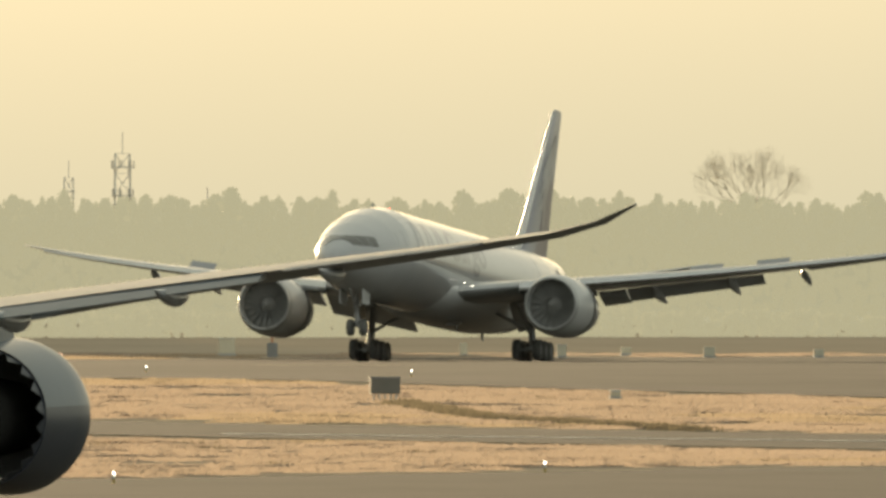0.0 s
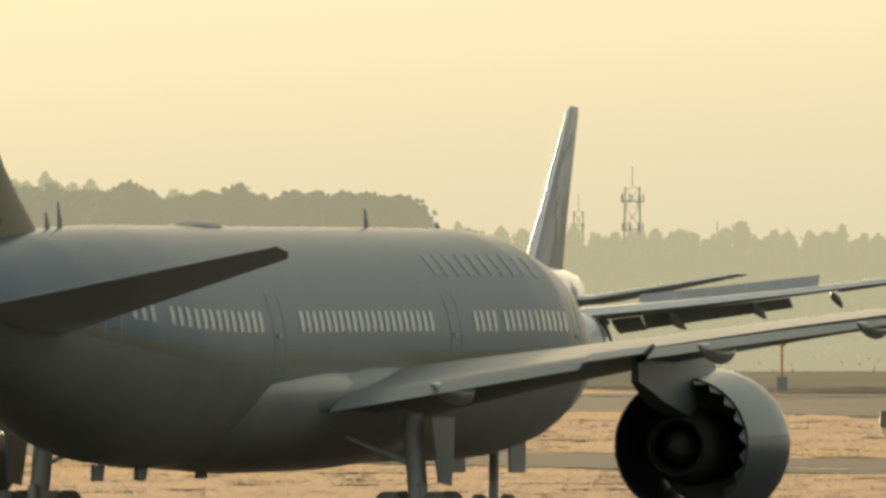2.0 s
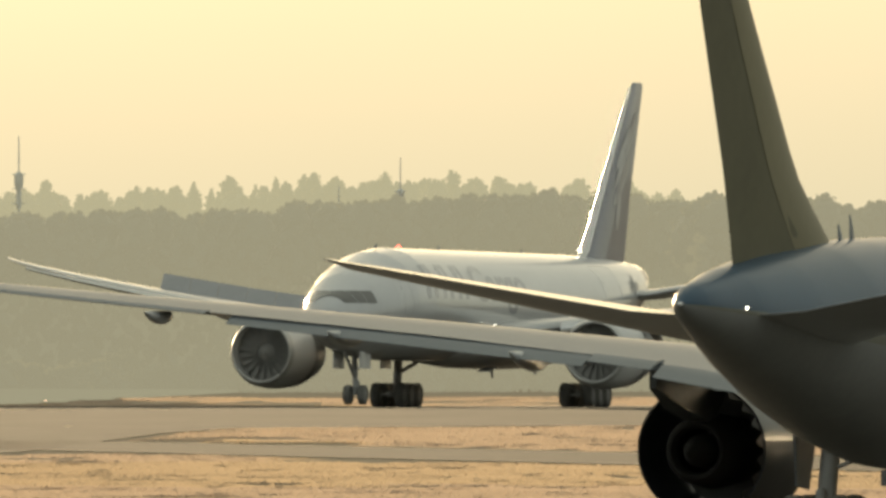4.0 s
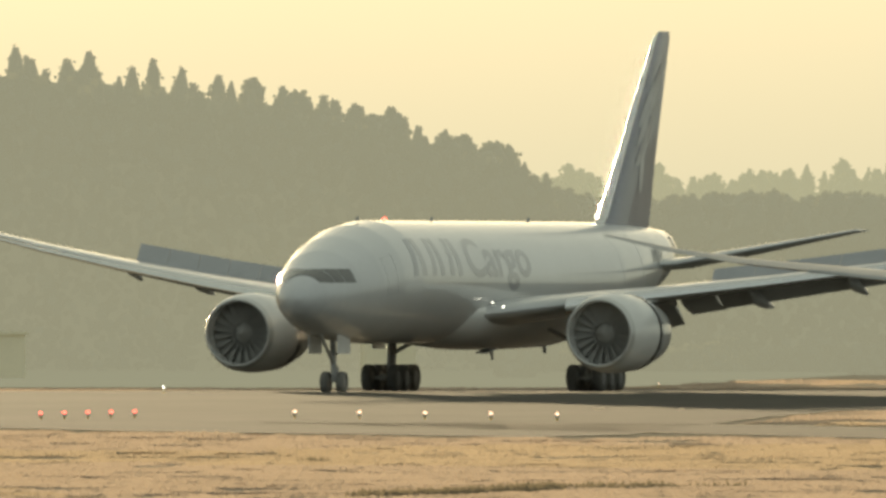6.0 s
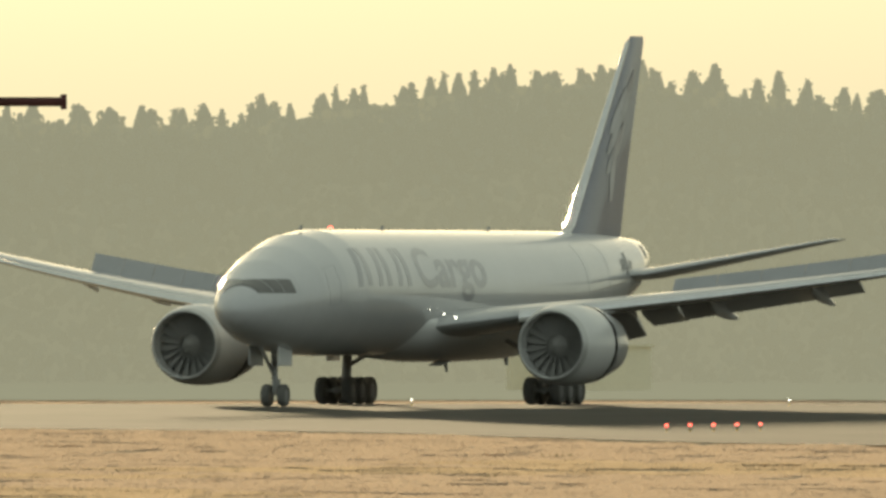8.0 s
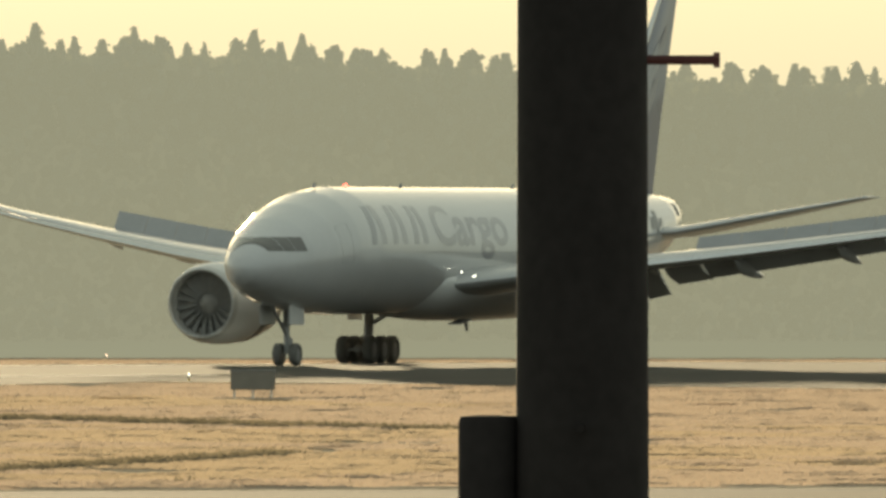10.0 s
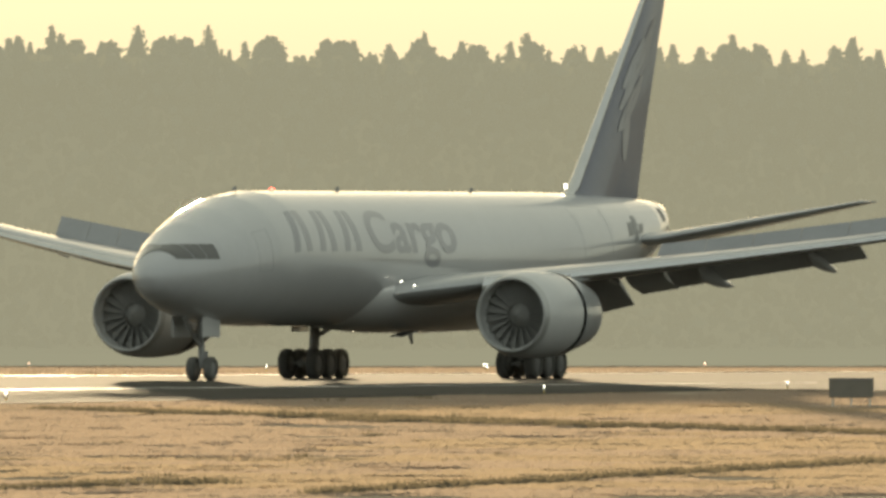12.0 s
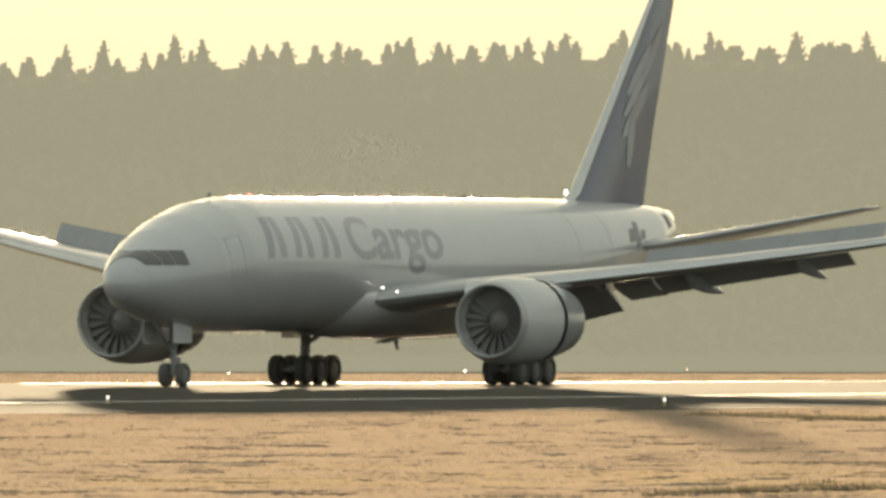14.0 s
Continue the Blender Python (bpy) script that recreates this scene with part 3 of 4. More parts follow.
    for vs, fs, mat, label in ((near_v, near_f, M_LEAF, "dense cedar and broadleaf woods on a ridge, haze glow added"), (far_v, far_f, M_LEAFFAR, "distant line of green woods paled by added haze glow")):
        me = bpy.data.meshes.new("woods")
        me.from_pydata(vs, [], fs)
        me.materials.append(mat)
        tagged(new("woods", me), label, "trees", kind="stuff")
    # the ridge under the trees
    for name, p0, p1, dist, line in (("hillside", -9200, -2150, 1806, SKYLINE), ("hillside", -2300, -150, 2195, [(-2300, 190), (-2000, 150), (-1200, 175), (-700, 175), (-420, 140), (-150, 20)]),
                                     ("hillside", -2300, 2200, 2760, [(-2300, 190), (-1000, 200), (-500, 150), (-150, 95), (900, 90), (2200, 80)])):
        rings = []
        for px in np.linspace(p0, p1, 120):
            a, h = bearing(px), max(1, 7 + (float(np.interp(px, *zip(*line))) - 38) * dist / 44915)
            h += .5 * noise.noise((px * .01, dist, 0))
            # The long hill foot spreads its haze glow over the shaded ground.
            toe = 170 if dist != 2195 else float(np.interp(px, [-2300, -1900, -1300], [555, 520, 170]))
            rings.append([((dist + dd) * math.sin(a), (dist + dd) * math.cos(a), zz) for dd, zz in ((-toe, -.3), (-toe + 8, .2), (-40, .5), (-6, 1.2), (0, h * .45), (4, h), (60, h * .9), (160, -.5))])
        tagged(part(name, loft(rings, closed=False, caps=False), M_HILLFAR if dist > 2500 else M_HILL), "wooded hillside behind the airfield, haze glow in its surface", "hill", kind="structure")


woods()


# spoiler panels with their hinge lines; the early ones are up before the wheels touch
SPOILERS = []
EARLY = {(-1, 17.23), (-1, 13.28), (-1, 11.3), (1, 15.26), (1, 19.23)}


# ---- the white freighter (x forward, y to its left, origin on the ground between the main wheels) ----
def freighter():
    root = thing("cargo_airliner", "white twin-engine cargo airliner landing, flaps down and spoilers up", "airplane")
    body = Body([(31.8, 4.70, .02, .02), (31.7, 4.70, .42, .40), (31.4, 4.72, .80, .74), (30.8, 4.80, 1.28, 1.16), (29.8, 4.88, 1.76, 1.57), (28.2, 5.04, 2.26, 2.11),
                 (26, 5.25, 2.72, 2.61), (23.5, 5.46, 3.0, 2.96), (21, 5.55, 3.1, 3.1), (-10, 5.55, 3.1, 3.1), (-13, 5.66, 3.04, 2.99), (-17, 5.96, 2.78, 2.66),
                 (-21, 6.34, 2.35, 2.2), (-25, 6.80, 1.75, 1.62), (-27.6, 7.15, 1.1, 1.12), (-29.0, 7.42, .42, .72), (-29.5, 7.5, .12, .50)])
    fus = part("fuselage", body.shell(-29.5, 31.8, n=144, dense=200), M_WHITE, root)
    # windscreen: six panes
    for s in (1, -1):
        for u0, u1 in ((30.9, 30.12), (30.08, 29.42), (29.38, 28.6)):
            part("cockpit_window", body.pane(u0, u1, 5.52, 6.2, s), M_GLASS, fus, "dark cockpit pane")
    # crew door and main deck cargo door outlines
    for u0, u1, p0, p1, side in ((25.6, 24.4, -8, 33, 0), (25.6, 24.4, -8, 33, 1), (-12.5, -16.5, -4, 52, 0)):
        q0, q1 = (p0, p1) if not side else (180 - p1, 180 - p0)
        for a in ((u0, u0 - .03, q0, q1), (u1, u1 - .03, q0, q1), (u0, u1, q0, q0 + 1.0), (u0, u1, q1 - 1.0, q1)):
            part("door_seam", body.patch(*a, .008, 6, 10), M_GREY, fus)
    # painted title: three slanted blocks for the maker's mark, then the word
    for u0 in (22.2, 19.3, 16.4):
        for leg, w in ((0, .62), (1.35, .62)):
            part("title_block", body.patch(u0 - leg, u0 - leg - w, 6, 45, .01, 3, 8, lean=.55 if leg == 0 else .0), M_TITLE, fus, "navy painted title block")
    curve = bpy.data.curves.new("title", "FONT")
    curve.body, curve.size, curve.offset = "Cargo", 3.25, .07
    tmp = new("title_tmp", curve)
    me = bpy.data.meshes.new_from_object(tmp.evaluated_get(bpy.context.evaluated_depsgraph_get()))
    bpy.data.objects.remove(tmp)
    bm = bmesh.new()
    bm.from_mesh(me)
    width = max(v.co.x for v in bm.verts)
    for k in range(-4, 14):
        bmesh.ops.bisect_plane(bm, geom=bm.verts[:] + bm.edges[:] + bm.faces[:], plane_co=(0, k * .25, 0), plane_no=(0, 1, 0))
    bmesh.ops.triangulate(bm, faces=bm.faces[:])
    for v in bm.verts:
        arc = v.co.y * .92
        v.co = body.at(13.3 - v.co.x * 10.3 / width, radians(6) + arc / 3.1, .012)
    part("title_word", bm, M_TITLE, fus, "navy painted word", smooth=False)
    for u0, u1, p0, p1 in ((-19.2, -20.0, 10, 26), (-20.1, -20.7, 2, 34), (-20.9, -21.6, 10, 22)):
        part("tail_mark", body.patch(u0, u1, p0, p1, .01, 3, 6, lean=.3), M_DGREY, fus, "small grey painted mark")
    # belly fairing
    rings = []
    for u, w, zl in ((13.5, 1.6, 2.7), (11, 2.9, 2.3), (7, 3.35, 2.12), (0, 3.4, 2.1), (-6, 3.2, 2.2), (-9.5, 2.4, 2.45), (-11.5, 1.2, 2.7)):
        rings.append([(u, w * math.cos(a), 4.0 + (4.0 - zl) * math.sin(a) * (1 if math.sin(a) < 0 else .5)) for a in np.linspace(0, 2 * math.pi, 29)[:-1]])
    part("belly_fairing", loft(rings), M_WHITE_LIFTED, root)
    wing = [(2.0, 11.2, 13.6, 3.75, 1.75), (3.2, 10.3, 12.6, 3.95, 1.6), (6.5, 7.9, 10.2, 4.42, 1.25), (9.8, 5.5, 8.0, 4.85, .98), (15, 1.8, 6.3, 5.55, .75),
            (21, -2.5, 4.7, 6.45, .52), (26.5, -6.4, 3.3, 7.35, .36), (30, -9.0, 2.35, 8.0, .24), (31.4, -10.6, 1.5, 8.3, .15), (32.4, -12.6, .5, 8.52, .06)]
    for s in (1, -1):
        w = part("wing", lift(wing, s), M_GREY, root)
        part("leading_edge_slat", lift([(v, u + .28 + c * .015, c * .13, z - .16, th * .75) for v, u, c, z, th in wing[2:-2]], s), M_METAL, w, "bare metal slat")
        for v0, v1, ch in ((3.4, 9.0, 1.75), (11.2, 19.5, 1.15)):
            part("flap", flap(wing, v0, v1, s, ch, .10, radians(30)), M_GREY, w)
        part("flaperon", flap(wing, 9.4, 11.1, s, 1.6, .15, radians(20)), M_GREY, w)
        part("aileron", flap(wing, 22.2, 28.5, s, 1.0, .02, radians(6)), M_GREY, w)
        for v0, v1 in ((11.3, 13.25), (13.28, 15.23), (15.26, 17.2), (17.23, 19.2), (19.23, 21.2)):
            o = part("spoiler", spoiler(wing, v0, v1, s, 1.15, radians(52)), M_SPOILER, w, "raised spoiler panel")
            ends = []
            for v in (v0, v1):
                u, c, z, th = between(wing, v)
                ends.append(Vector((u - c * .72, v * s, z + th * .28)))
            SPOILERS.append((o, ends[0], ends[1] - ends[0], (s, v0) in EARLY))
        for v, ln, dp in ((6.2, 5.2, .85), (13.0, 4.6, .75), (17.6, 3.8, .65), (22.0, 2.8, .5)):
            part("flap_fairing", fairing(wing, v, s, ln, .55, dp, droop=.9), M_GREY, w)
        nacelle(root, 12.4, 9.6 * s, 2.98, 2.02, 7.3, M_WHITE_LIFTED, M_GREY, True)
        pylon(root, wing, 9.6, s, 10.4, 4.75, M_WHITE_LIFTED)
        tail = [(3.0, -21.4, 6.6, 6.5, .72), (0.6, -20.0, 7.2, 6.3, .8)][::-1] + [(10.75, -27.4, 2.4, 8.2, .22), (10.95, -28.6, 1.2, 8.24, .08)]
        part("tailplane", lift(tail, s), M_GREY, root)
        lamp = part("landing_light", revolve([(9.62, .02), (9.6, .09), (9.5, .12), (9.3, .13)], 16, (3.62 * s, 4.22), caps=True), L_WHITE, root, "lit landing lamp in the wing root")
    part("taxi_light", revolve([(10.45, .01), (10.4, .025), (10.3, .03)], 12, (3.3, 4.5), caps=True), L_WHITE, root, "small lit lamp")
    fin = [(8.15, -16.6, 9.6, 0, .8), (8.9, -18.2, 8.2, 0, .78), (12, -21.2, 6.2, 0, .55), (18.3, -27.3, 2.6, 0, .24), (18.6, -27.9, 1.9, 0, .1)]
    fin_ob = part("fin", lift(fin, upright=True), M_NAVY, root, "navy fin with pale slanted painted strokes")
    part("fin_leading_edge", lift([(v, u + .14, .9, z, th * .75) for v, u, c, z, th in fin[:-1]], upright=True), M_METAL, fin_ob, "bright metal leading edge")
    for s in (1, -1):
        for z0, z1, a0, a1, w in ((10.2, 13.0, .62, .46, .14), (11.6, 14.2, .40, .62, .22), (12.6, 14.8, .30, .48, .18), (13.6, 16.0, .24, .40, .20), (14.4, 16.9, .48, .64, .24)):
            b = bmesh.new()
            pts = []
            for z in np.linspace(z0, z1, 6):
                u, c, _, th = between([(f[0], f[1], f[2], 0, f[4]) for f in fin], z)
                k = (z - z0) / (z1 - z0)
                m = a0 + (a1 - a0) * k
                for a in (m - w / 2 * math.sin(math.pi * (.12 + .76 * k)), m + w / 2 * math.sin(math.pi * (.12 + .76 * k))):
                    half = np.interp(a, [q[0] for q in FOIL[:9]], [q[1] for q in FOIL[:9]]) * th / 2
                    pts.append(b.verts.new((u - a * c, s * (half + .03), z)))
            for i in range(5):
                b.faces.new((pts[2 * i], pts[2 * i + 1], pts[2 * i + 3], pts[2 * i + 2]))
            part("fin_stroke", b, M_STROKE, fin_ob, "pale painted stroke")
    # openings above and below the tailplane root, and the lamp before the fin
    for p0, p1 in ((-38, -12), (14, 44), (136, 166), (192, 218)):
        part("tailplane_slot", body.patch(-25.9, -26.7, p0, p1, .012, 3, 6), M_DARK, fus, "dark tailplane slot")
    part("strobe_light", revolve([(8.85, .05), (8.95, .055), (9.0, .065), (9.06, .05), (9.08, .01)], 12, (-17.4, 0), axis="z"), L_WHITE, root, "small lit white lamp")
    # gear
    for s in (1, -1):
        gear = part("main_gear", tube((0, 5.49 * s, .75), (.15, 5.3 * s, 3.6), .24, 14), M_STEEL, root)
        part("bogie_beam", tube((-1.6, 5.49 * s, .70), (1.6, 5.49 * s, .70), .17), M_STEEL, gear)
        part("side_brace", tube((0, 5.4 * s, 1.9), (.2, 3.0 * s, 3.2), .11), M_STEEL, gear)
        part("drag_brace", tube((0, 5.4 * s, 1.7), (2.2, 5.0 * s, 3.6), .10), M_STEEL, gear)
        part("gear_door", box(.3, 6.05 * s, 2.9, 2.0, .07, 1.5, bevel=.03), M_WHITE_LIFTED, gear)
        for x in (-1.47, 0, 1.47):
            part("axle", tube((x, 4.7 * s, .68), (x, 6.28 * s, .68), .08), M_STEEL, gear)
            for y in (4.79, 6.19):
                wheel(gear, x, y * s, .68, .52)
    nose = part("nose_gear", tube((25.88, 0, .55), (26.1, 0, 3.0), .15, 12), M_STEEL, root)
    part("drag_brace", tube((25.9, 0, 1.4), (28.0, 0, 2.9), .09), M_STEEL, nose)
    part("torque_link", box(25.55, 0, 1.1, .35, .2, .5, bevel=.04), M_STEEL, nose)
    for s in (1, -1):
        wheel(nose, 25.88, .42 * s, .54, .42)
        part("gear_door", box(26.6, .75 * s, 2.45, 2.0, .06, .95, bevel=.02), M_WHITE_LIFTED, nose)
        part("steering_light", revolve([(26.18, .01), (26.16, .07), (26.05, .08)], 12, (.2 * s, 2.0), caps=True), M_METAL, nose)
    # aerials, drain mast, beacon
    for u in (22.5, 10.5, -5.5):
        part("blade_aerial", loft([[(u, -.03, 8.6), (u - .5, -.03, 8.6), (u - .5, .03, 8.6), (u, .03, 8.6)], [(u - .3, -.01, 8.85), (u - .55, -.01, 8.85), (u - .55, .01, 8.85), (u - .3, .01, 8.85)]]), M_DGREY, root)
    part("beacon", revolve([(8.62, .12), (8.72, .11), (8.8, .05), (8.82, .01)], 14, (17.8, 0), axis="z"), L_RED, root, "red beacon")
    part("drain_mast", loft([[(-8, -.06, 2.7), (-8.7, -.06, 2.7), (-8.7, .06, 2.7), (-8, .06, 2.7)], [(-8.5, -.03, 1.9), (-8.8, -.03, 1.9), (-8.8, .03, 1.9), (-8.5, .03, 1.9)]]), M_DGREY, root)
    # outlet door and its hooked arm under the belly
    tilt = Matrix.Translation((6.2, 1.6, 2.05)) @ Matrix.Rotation(.14, 4, "Y")
    part("belly_door", box(-.2, 0, 0, 1.7, .7, .06, m=tilt, bevel=.02), M_GREY, root)
    part("door_arm", loft([[tilt @ Vector(p) for p in ring] for ring in ([(-.75, -.05, -.02), (-1.1, -.05, -.02), (-1.1, .05, -.02), (-.75, .05, -.02)], [(-1.0, -.03, -.6), (-1.15, -.03, -.6), (-1.15, .03, -.6), (-1.0, .03, -.6)])]), M_DGREY, root)
    return root


# ---- the dark passenger jet in front ----
def passenger_jet():
    root = thing("passenger_airliner", "grey and dark passenger jet taxiing away on the taxiway", "airplane")
    body = Body([(31.6, 4.25, .02, .02), (31.45, 4.25, .45, .42), (31.0, 4.3, .85, .8), (30, 4.42, 1.4, 1.35), (28.4, 4.58, 1.95, 1.98), (26, 4.75, 2.45, 2.55), (23, 4.84, 2.8, 2.88),
                 (20, 4.86, 2.88, 2.97), (-9, 4.86, 2.88, 2.97), (-12.5, 4.95, 2.82, 2.88), (-16, 5.15, 2.62, 2.62), (-20, 5.45, 2.2, 2.2), (-24, 5.75, 1.65, 1.62), (-27.5, 6.0, 1.05, 1.02),
                 (-30.2, 6.12, .48, .5), (-31.0, 6.15, .2, .22), (-31.2, 6.15, .04, .04)])
    fus = part("fuselage", body.shell(-31.2, 31.6, -2, 182, 36), M_SILVERBLUE, root, "grey-blue upper fuselage")
    part("lower_fuselage", body.shell(-31.2, 31.6, 189, 351, 32), M_BELLY, root, "dark lower fuselage")
    part("waist_stripe", body.shell(-31.2, 31.6, 182, 189, 3), M_TAN, root, "pale waist stripe")
    part("waist_stripe", body.shell(-31.2, 31.6, 351, 358, 3), M_TAN, root, "pale waist stripe")
    # windows and doors on both sides
    runs = ((-17.4, -15.6), (-14.7, -7.2), (-3.4, 9.2), (13.4, 15.3), (16.4, 22.6))
    proto = {}
    for side in (0, 1):
        for a, b in runs:
            for u in np.arange(a, b, .62):
                key = (side, -9 <= u <= 19.7)
                p0, p1 = (7, 17) if not side else (163, 173)
                if key[1] and key in proto:
                    o = new("cabin_window", proto[key].data)
                    o.parent, o.location = fus, (u - proto[key]["u"], 0, 0)
                    continue
                o = part("cabin_window", body.patch(u + .15, u - .15, p0, p1, .012, 2, 3), M_PANE, fus)
                if key[1]:
                    o["u"] = float(u)
                    proto[key] = o
        for u in (-18.9, -5.6, 11.3, 24.3):
            q0, q1 = (-14, 26) if not side else (154, 194)
            for w in ((u + .55, u + .49, q0, q1), (u - .49, u - .55, q0, q1), (u + .55, u - .55, q1 - 1, q1)):
                part("door_seam", body.patch(*w, .008, 4, 8), M_DGREY, fus)
            part("door_handle", body.patch(u + .1, u - .25, (4 if not side else 174), (6 if not side else 176), .03, 2, 2), M_DGREY, fus)
        # unreadable title, slightly paler than the skin
        for u in np.arange(12.0, 23.0, 1.1):
            q0, q1 = (36, 50) if not side else (130, 144)
            part("title_bar", body.patch(u, u - .55, q0, q1, .008, 2, 5, lean=.2), M_FAINT_TITLE, fus, "slightly paler title bar")
    for p0, p1 in ((40, 62), (64, 88), (92, 116), (118, 140)):
        part("cockpit_window", body.patch(29.6, 28.7, p0, p1, .015, 4, 4), M_GLASS, fus, "dark cockpit pane")
    rings = []
    for u, w, zl in ((13.5, 1.4, 2.2), (10.5, 2.8, 1.85), (6, 3.15, 1.72), (-1, 3.15, 1.7), (-6, 2.8, 1.85), (-9.5, 1.7, 2.1), (-11.5, .7, 2.3)):
        rings.append([(u, w * math.cos(a), 3.7 + (3.7 - zl) * math.sin(a) * (1 if math.sin(a) < 0 else .55)) for a in np.linspace(0, 2 * math.pi, 29)[:-1]])
    part("belly_fairing", loft(rings), M_BELLY, root)
    wing = [(1.9, 12.4, 12.6, 3.35, 1.6), (3.0, 11.5, 11.6, 3.66, 1.45), (6.2, 9.4, 9.2, 4.18, 1.1), (9.7, 7.1, 7.0, 4.68, .85), (15, 3.6, 5.4, 5.36, .6), (20, .3, 4.2, 5.92, .45),
            (24.5, -2.8, 3.1, 6.42, .32), (27.3, -5.1, 2.2, 6.76, .22), (28.8, -7.0, 1.45, 7.06, .14), (30.05, -9.4, .35, 7.46, .06)]
    for s in (1, -1):
        w = part("wing", lift(wing, s), M_WING, root)
        for v0, v1, ch in ((3.1, 9.2, 1.35), (11.0, 19.6, 1.25)):
            part("flap", flap(wing, v0, v1, s, ch, .06, radians(9)), M_WING, w)
        part("aileron", flap(wing, 20.2, 25.5, s, .9, .0, radians(3)), M_WING, w)
        part("flaperon", flap(wing, 9.3, 10.9, s, 1.2, .02, radians(5)), M_WING, w)
        for v, ln, dp in ((5.6, 4.4, .62), (12.6, 3.8, .55), (17.0, 3.2, .45), (21.4, 2.4, .35)):
            part("flap_fairing", fairing(wing, v, s, ln, .36, dp, aft=.4), M_GREY, w)
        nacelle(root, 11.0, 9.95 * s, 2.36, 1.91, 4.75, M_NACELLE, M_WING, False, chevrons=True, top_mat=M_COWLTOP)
        pylon(root, wing, 9.95, s, 9.5, 4.1, M_FAIRING, .75)
        tail = [(.5, -20.3, 7.2, 5.85, .8), (2.2, -21.7, 6.2, 5.98, .7), (9.15, -28.0, 2.1, 7.22, .2), (9.42, -29.0, 1.1, 7.28, .07)]
        part("tailplane", lift(tail, s, nose_down=.10), M_GREY, root)
        part("wing_root_fillet", loft([[(u, s * (2.2 + q * math.cos(a)), zc + q * .7 * math.sin(a)) for a in np.linspace(0, 2 * math.pi, 17)[:-1]] for u, zc, q in ((12.5, 3.6, .3), (8, 3.75, 1.05), (3, 3.7, 1.12), (-2, 3.5, .9), (-5.5, 3.4, .35))]), M_FAIRING, root, "pale grey wing root fairing")
    fin = [(6.9, -15.6, 10.8, 0, .7), (7.9, -18.2, 8.5, 0, .72), (9.4, -20.9, 6.4, 0, .6), (13.3, -24.9, 4.45, 0, .42), (16.7, -28.1, 2.7, 0, .24), (17.0, -28.9, 1.7, 0, .1)]
    fin_ob = part("fin", lift(fin, upright=True), M_FINBLUE, root, "dark fin with a pale leading band")
    for s in (1, -1):
        b, cols = bmesh.new(), []
        for v in np.linspace(7.0, 16.6, 14):
            u, c, _, th = between(fin, v)
            cols.append([b.verts.new((u - q * c, s * (float(np.interp(q, [f[0] for f in FOIL[:9]], [f[1] for f in FOIL[:9]])) * th / 2 + .012), v)) for q in (0, .012, .05, .13, .2, .28, .4, .5)])
        for p, q in zip(cols, cols[1:]):
            for k in range(7):
                b.faces.new((p[k], p[k + 1], q[k + 1], q[k]))
        part("fin_leading_band", b, M_FINPALE, fin_ob, "pale gold leading band")
    part("rudder", lift([(v, u - c * .72, c * .285, z, th * .2) for v, u, c, z, th in fin[1:-1]], upright=True), M_FINBLUE, fin_ob)
    for s in (1, -1):
        gear = part("main_gear", tube((0, 4.9 * s, .7), (.1, 4.7 * s, 3.2), .25, 14), M_STEEL, root)
        part("bogie_beam", tube((-.8, 4.9 * s, .64), (.8, 4.9 * s, .64), .15), M_STEEL, gear)
        part("side_brace", tube((0, 4.8 * s, 1.9), (.1, 3.0 * s, 2.6), .06), M_STEEL, gear)
        part("torque_link", box(-.35, 4.9 * s, 1.15, .4, .22, .6, bevel=.05), M_STEEL, gear)
        part("gear_door", loft([[(-1.0, 5.42 * s, 3.1), (1.3, 5.42 * s, 3.1), (1.3, 5.48 * s, 3.1), (-1.0, 5.48 * s, 3.1)], [(-.5, 5.5 * s, 1.5), (.7, 5.5 * s, 1.4), (.7, 5.55 * s, 1.4), (-.5, 5.55 * s, 1.5)]]), M_WING, gear)
        for x in (-.73, .73):
            part("axle", tube((x, 4.2 * s, .64), (x, 5.6 * s, .64), .08), M_STEEL, gear)
            for y in (4.3, 5.5):
                wheel(gear, x, y * s, .64, .5)
    nose = part("nose_gear", tube((25.83, 0, .5), (25.9, 0, 2.6), .13, 12), M_STEEL, root)
    for s in (1, -1):
        wheel(nose, 25.83, .38 * s, .5, .36)
        part("gear_door", box(25.2, .8 * s, 2.0, 1.6, .06, .9, bevel=.02), M_WING, nose)
    for u, h in ((-15.2, .62), (-16.3, .4), (13.4, .5), (20.5, .2)):
        z = body.at(u, math.pi / 2)[2] - .03
        part("blade_aerial", loft([[(u, -.03, z), (u - .3, -.03, z), (u - .3, .03, z), (u, .03, z)], [(u - .3, -.01, z + h), (u - .4, -.01, z + h), (u - .4, .01, z + h), (u - .3, .01, z + h)]]), M_DGREY, root)
    part("satellite_radome", loft([[(u, w * math.cos(a), 7.8 + h * math.sin(a)) for a in np.linspace(0, math.pi, 9)] + [(u, -w, 7.75), (u, w, 7.75)] for u, w, h in ((-4.6, .1, .02), (-3.9, .5, .14), (-2.4, .5, .15), (-1.2, .1, .02))]), M_DGREY, root)
    for u in (-2.0, -7.6, -11.5):
        part("belly_aerial", loft([[(u, -.06, 2.0), (u - .9, -.06, 2.0), (u - .9, .06, 2.0), (u, .06, 2.0)], [(u - .15, -.05, 1.6), (u - .95, -.05, 1.6), (u - .95, .05, 1.6), (u - .15, .05, 1.6)]]), M_DGREY, root)
    part("tail_light", revolve([(-31.32, .01), (-31.3, .06), (-31.15, .08)], 12, (0, 6.15), caps=True), M_METAL, root)
